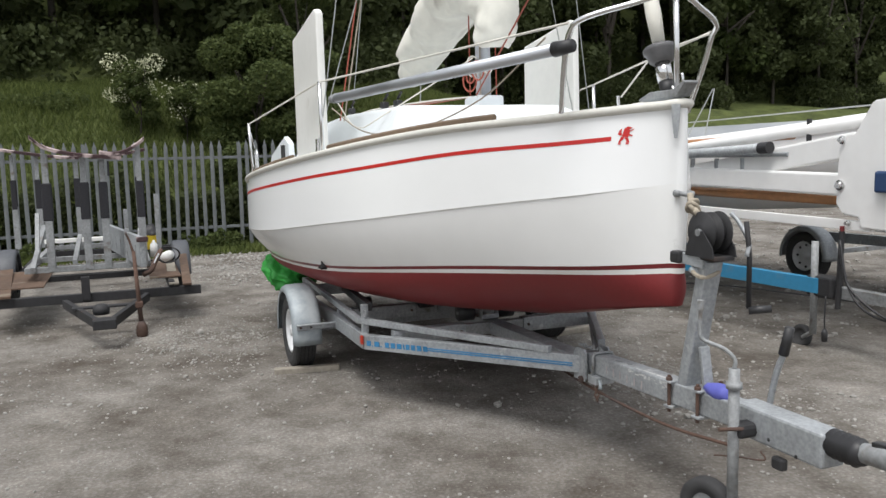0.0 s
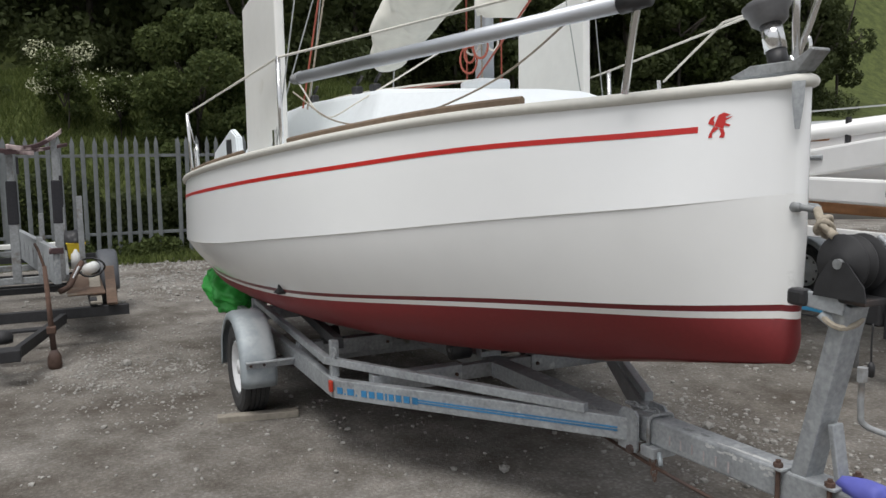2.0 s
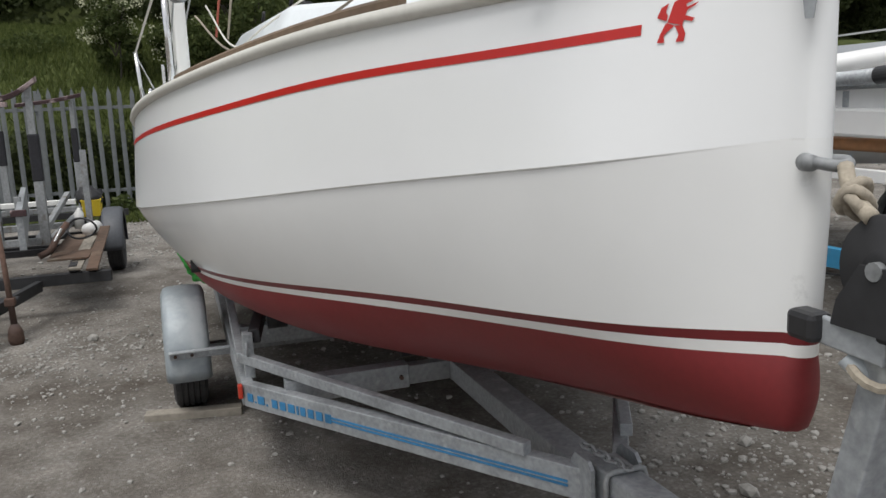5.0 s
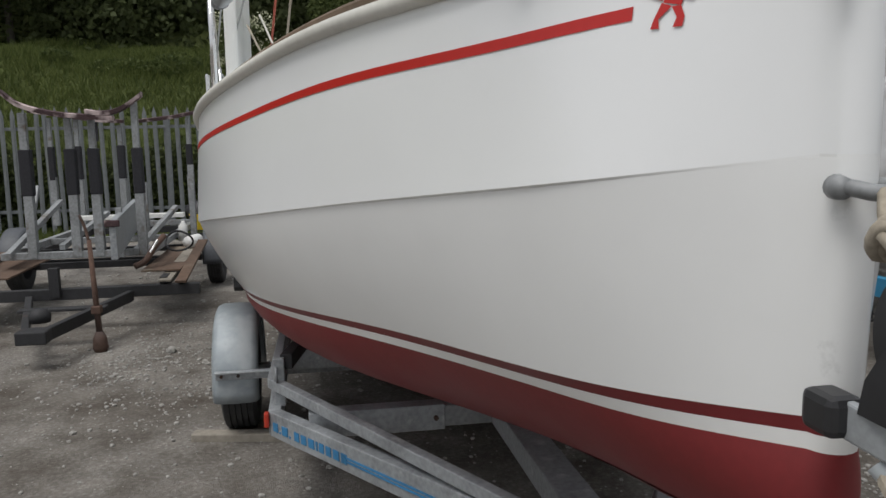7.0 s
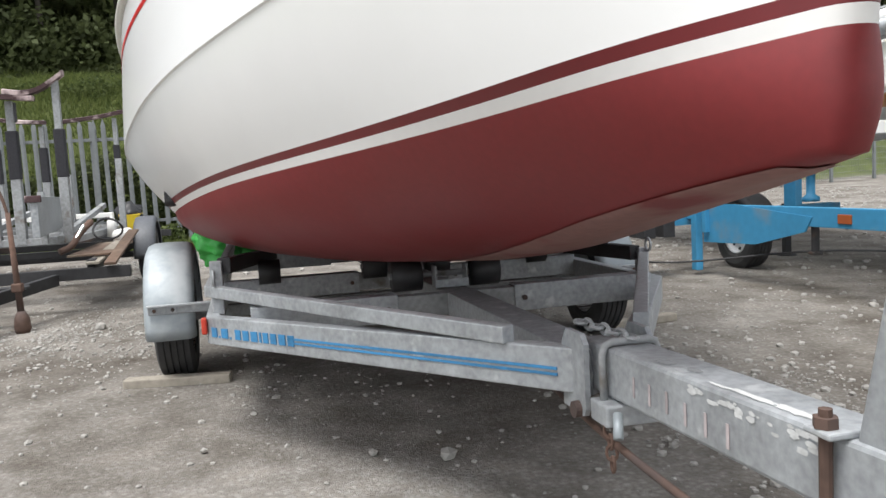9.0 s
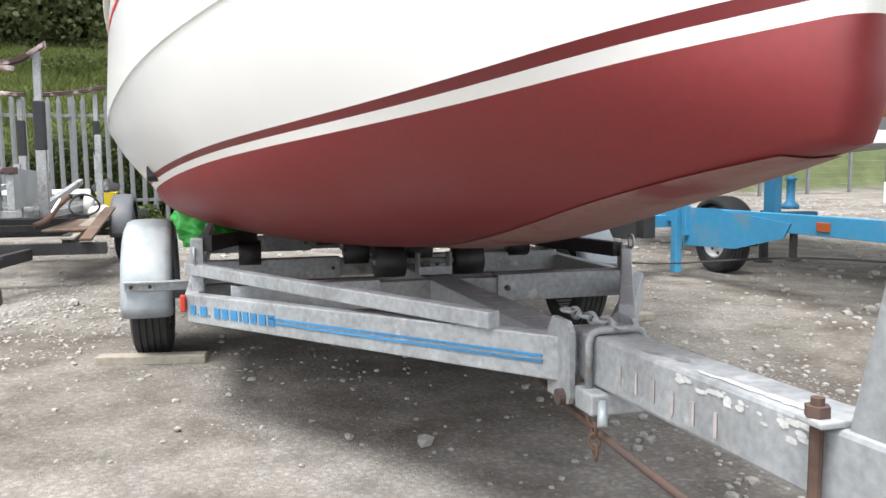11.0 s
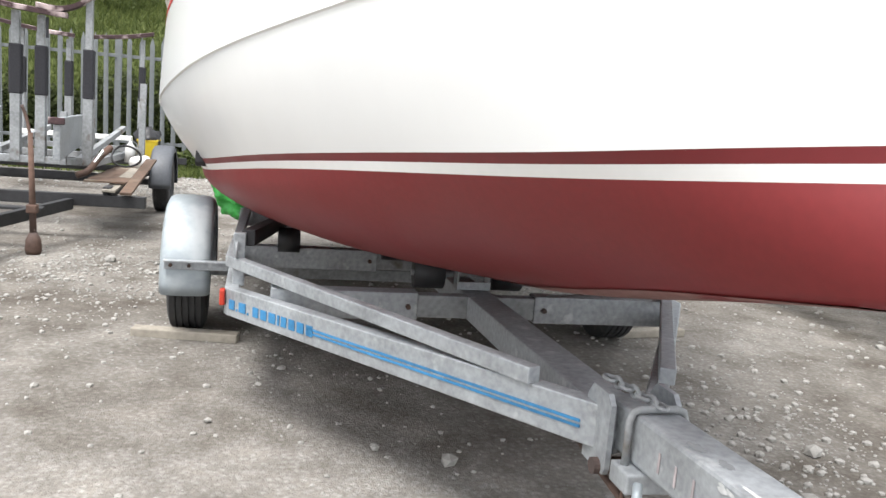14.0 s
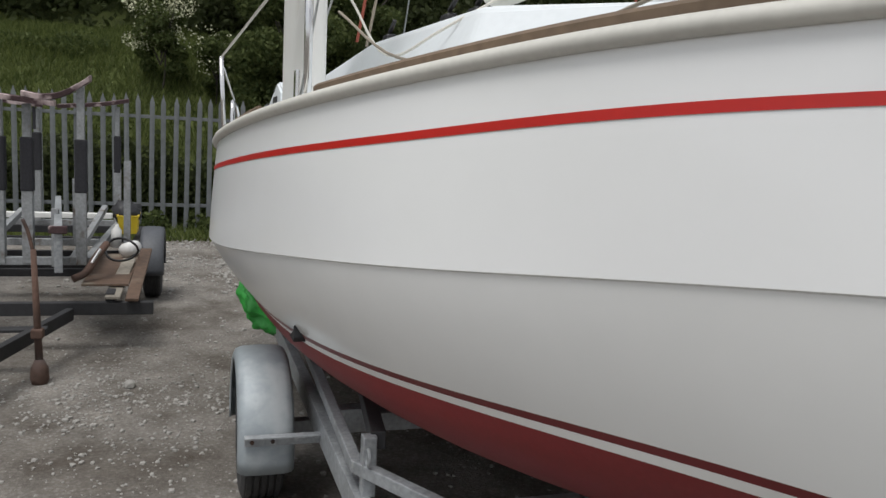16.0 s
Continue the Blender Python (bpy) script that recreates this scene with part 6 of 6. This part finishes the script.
def build_planting():
    rng = random.Random(21)
    # trees of the wooded hillside, three forms repeated
    masters = []
    for k in range(3):
        y = -6 + k * 5
        x = bank_foot(y) - 11.5
        masters.append(make_tree("woodland_tree", (x, y, height(x, y)), 8.5 + k, 3.0, 7000, 0.16, (LEAF_D, LEAF, LEAF_D)[k], 30 + k, "dark green broadleaf tree on the wooded hillside", "hillside trees"))
    for row, d in enumerate((10.5, 14.5, 19.5, 26.0)):
        y = -26.0 + row * 1.3
        while y < 44:
            x = bank_foot(y) - d + rng.uniform(-1.2, 1.2)
            if not any(abs(y - (-6 + k * 5)) < 1.2 and row == 0 for k in range(3)):
                m = Matrix.Translation((x, y, height(x, y) - 0.3)) @ Matrix.Rotation(rng.uniform(0, 6.28), 4, "Z")
                copy_thing(masters[rng.randrange(3)], m)
            y += rng.uniform(2.6, 4.2)
    # bushes on the bank
    for x, y, h, s, n, ls, m_, lab in ((-13.4, -1.98, 1.75, 0.60, 9000, 0.036, LEAF_L, "hawthorn bush covered in cream blossom on the bank"), (-13.2, -0.95, 1.35, 0.55, 6500, 0.036, LEAF_L, "small hawthorn bush with cream blossom on the bank"),
                                        (-12.2, 0.55, 3.1, 1.5, 30000, 0.046, LEAF_L, "tall green shrub on the bank behind the fence"), (-10.9, 1.6, 2.4, 1.3, 24000, 0.046, LEAF_L, "dense green shrub behind the fence"), (-10.6, -0.2, 1.7, 0.75, 12000, 0.04, LEAF_L, "green shrub growing through the fence"), (-13.8, 1.9, 3.6, 1.5, 22000, 0.05, LEAF_L, "light green shrub on the bank")):
        z = height(x, y)
        b = make_tree("shrub", (x, y, z), h, s, n, ls, m_, int(abs(x * 37 + y * 11)), lab, "")
        b["category"] = "bush"
        if "blossom" in lab:
            blobs = [((x + rng.uniform(-.45, .45) * s, y + rng.uniform(-.8, .8) * s, z + h * rng.uniform(0.5, 1.0)), (0.26, 0.3, 0.18)) for _ in range(20)]
            cloud_part("blossom", leaf_cloud(1900 if h > 1.5 else 700, crown_shape(blobs), 0.026, 5), BLOSSOM, b, "clusters of cream blossom")
    # dark undergrowth at the foot of the bank, just behind the pales
    clumps = np.random.default_rng(17)
    tops = clumps.uniform(0.9, 1.75, 80)

    def under(r):
        y = r.uniform(-14.5, 3.8)
        x = -9.62 - abs(r.normal()) * 0.32
        top = float(np.interp(y, np.linspace(-14.6, 3.9, 80), tops))
        return np.array((x, y, max(0.0, height(x, y)) + top * r.uniform(0, 1) ** 1.1))

    tagged(cloud_part("undergrowth", leaf_cloud(45000, under, 0.052, 18), LEAF_D, None), "dark green brambles and ivy tangled behind the fence", "undergrowth", kind="stuff")
    # rough grass on the bank
    rg = np.random.default_rng(8)
    n = 170000
    ys = rg.uniform(-12, 8, n)
    ds = rg.uniform(-0.15, 1, n) ** 1.0 * 9.5
    xs = np.array([bank_foot(y) for y in ys]) - ds
    hs = rg.uniform(0.08, 0.26, n) * np.where(ds < 0.4, 0.8, 1)
    verts, faces = [], []
    for i in range(n):
        x, y, h = xs[i], ys[i], hs[i]
        z = height(x, y) - 0.02
        a = rg.uniform(0, 3.14)
        dx, dy = math.cos(a) * 0.014, math.sin(a) * 0.014
        lx, ly = rg.uniform(-0.14, 0.14), rg.uniform(-0.14, 0.14)
        verts += [(x - dx, y - dy, z), (x + dx, y + dy, z), (x + lx, y + ly, z + h)]
        faces.append((3 * i, 3 * i + 1, 3 * i + 2))
    me = bpy.data.meshes.new("bank_grass")
    me.from_pydata(verts, [], faces)
    me.materials.append(GRASS)
    tagged(new("bank_grass", me), "rough uneven green grass on the bank", "grass", kind="stuff")
    # low brambles among the grass
    blobs = []
    for _ in range(22):
        y = rng.uniform(-9, 5)
        x = bank_foot(y) - rng.uniform(0.2, 7.5)
        blobs.append(((x, y, height(x, y) + 0.1), (rng.uniform(.3, .7), rng.uniform(.3, .8), rng.uniform(.15, .35))))
    ob = cloud_part("brambles", leaf_cloud(10000, crown_shape(blobs), 0.045, 77), LEAF_L, None)
    tagged(ob, "low tangled brambles scattered over the bank", "brambles", kind="stuff")
    # dark undergrowth at the wood's edge
    blobs = []
    for _ in range(150):
        y = rng.uniform(-24, 40)
        x = bank_foot(y) - rng.uniform(8.8, 13.5)
        blobs.append(((x, y, height(x, y) + 0.6), (rng.uniform(.6, 1.3), rng.uniform(.8, 1.6), rng.uniform(.5, 1.4))))
    ob = cloud_part("undergrowth", leaf_cloud(70000, crown_shape(blobs), 0.10, 79), LEAF_D, None)
    tagged(ob, "dark tangled undergrowth at the edge of the wood", "undergrowth", kind="stuff")
    # weeds along the fence foot
    blobs = [((-9.15 + rng.uniform(-.2, .2), y, 0.12), (0.16, 0.2, rng.uniform(0.1, 0.4))) for y in (-3.9, -2.4, -1.9, -1.3, -0.9, -0.5, 0.2, 0.9, 1.6, -1.1, -0.7)]
    ob = cloud_part("fence_weeds", leaf_cloud(7000, crown_shape(blobs), 0.035, 78), LEAF_L, None)
    tagged(ob, "green weeds growing along the foot of the fence", "weeds", kind="stuff")


build_planting()


# ---- loose stones ----
def pebble(seed, squash=0.6):
    bm = B()
    bmesh.ops.create_icosphere(bm, subdivisions=1, radius=1)
    for v in bm.verts:
        d = v.co.copy()
        v.co = Vector((d.x, d.y * 0.8, d.z * squash)) * (1 + 0.45 * noise.noise(d * 1.7 + Vector((seed * 3.1, 0, 0))))
    v, f = np.array([list(q.co) for q in bm.verts]), [[w.index for w in q.verts] for q in bm.faces]
    bm.free()
    return v, np.array(f)


def build_stones():
    kinds = [pebble(k) for k in range(6)]
    rg = np.random.default_rng(12)

    def scatter(n, place, smin, smax):
        vs, fs, off = [], [], 0
        for _ in range(n):
            v, f = kinds[rg.integers(6)]
            x, y = place()
            while noise.noise(Vector((x * 0.9, y * 0.9, 5.0))) + 0.5 * noise.noise(Vector((x * 2.7, y * 2.7, 1.0))) < rg.uniform(-0.7, 0.35):
                x, y = place()
            s = smin * (smax / smin) ** (rg.uniform() ** 2.2)
            a = rg.uniform(0, 6.28)
            r = np.array([[math.cos(a), -math.sin(a), 0], [math.sin(a), math.cos(a), 0], [0, 0, 1]])
            vs.append((v * s) @ r.T + (x, y, height(x, y) + s * 0.25))
            fs.append(f + off)
            off += len(v)
        return np.concatenate(vs), np.concatenate(fs)

    sets = [scatter(4600, lambda: (rg.uniform(-3, 5.5), rg.uniform(-4.5, 2.5)), 0.003, 0.015),
            scatter(2600, lambda: (rg.uniform(-9.2, 1), rg.uniform(-5, 4)), 0.006, 0.024),
            scatter(1800, lambda: (rg.normal(-6.8, 1.2), rg.normal(-0.8, 1.0)), 0.01, 0.04),
            scatter(1100, lambda: (rg.normal(-1.1, 0.55), rg.normal(-1.75, 0.45)), 0.005, 0.02),
            scatter(3000, lambda: (rg.uniform(-14, 2), rg.uniform(2.5, 14)), 0.012, 0.05),
            scatter(1100, lambda: (rg.normal(1.9, 0.7), rg.normal(1.2, 0.4)), 0.005, 0.026)]
    vs, fs, off = [], [], 0
    for v, f in sets:
        vs.append(v)
        fs.append(f + off)
        off += len(v)
    ob = cloud_part("gravel", (np.concatenate(vs), np.concatenate(fs)), STONE, None)
    tagged(ob, "loose pale grey stones scattered over the yard", "gravel", kind="stuff")
    for x, y, s in ((1.731, -0.161, 0.038), (1.605, -0.389, 0.022), (-1.574, -1.758, 0.05), (2.05, -0.75, 0.018), (1.35, -0.95, 0.017), (1.0, -1.6, 0.02), (2.1, 0.95, 0.045), (1.7, 1.25, 0.04), (2.45, 0.8, 0.035)):
        v, f = pebble(x * 7)
        me = bpy.data.meshes.new("stone")
        me.from_pydata((v * s).tolist(), [], f.tolist())
        me.materials.append(STONE)
        o = new("stone", me)
        o.matrix_basis = Matrix.Translation((x, y, s * 0.45))
        tagged(o, "pale angular stone lying on the gravel", "stone", "loose stones")


build_stones()
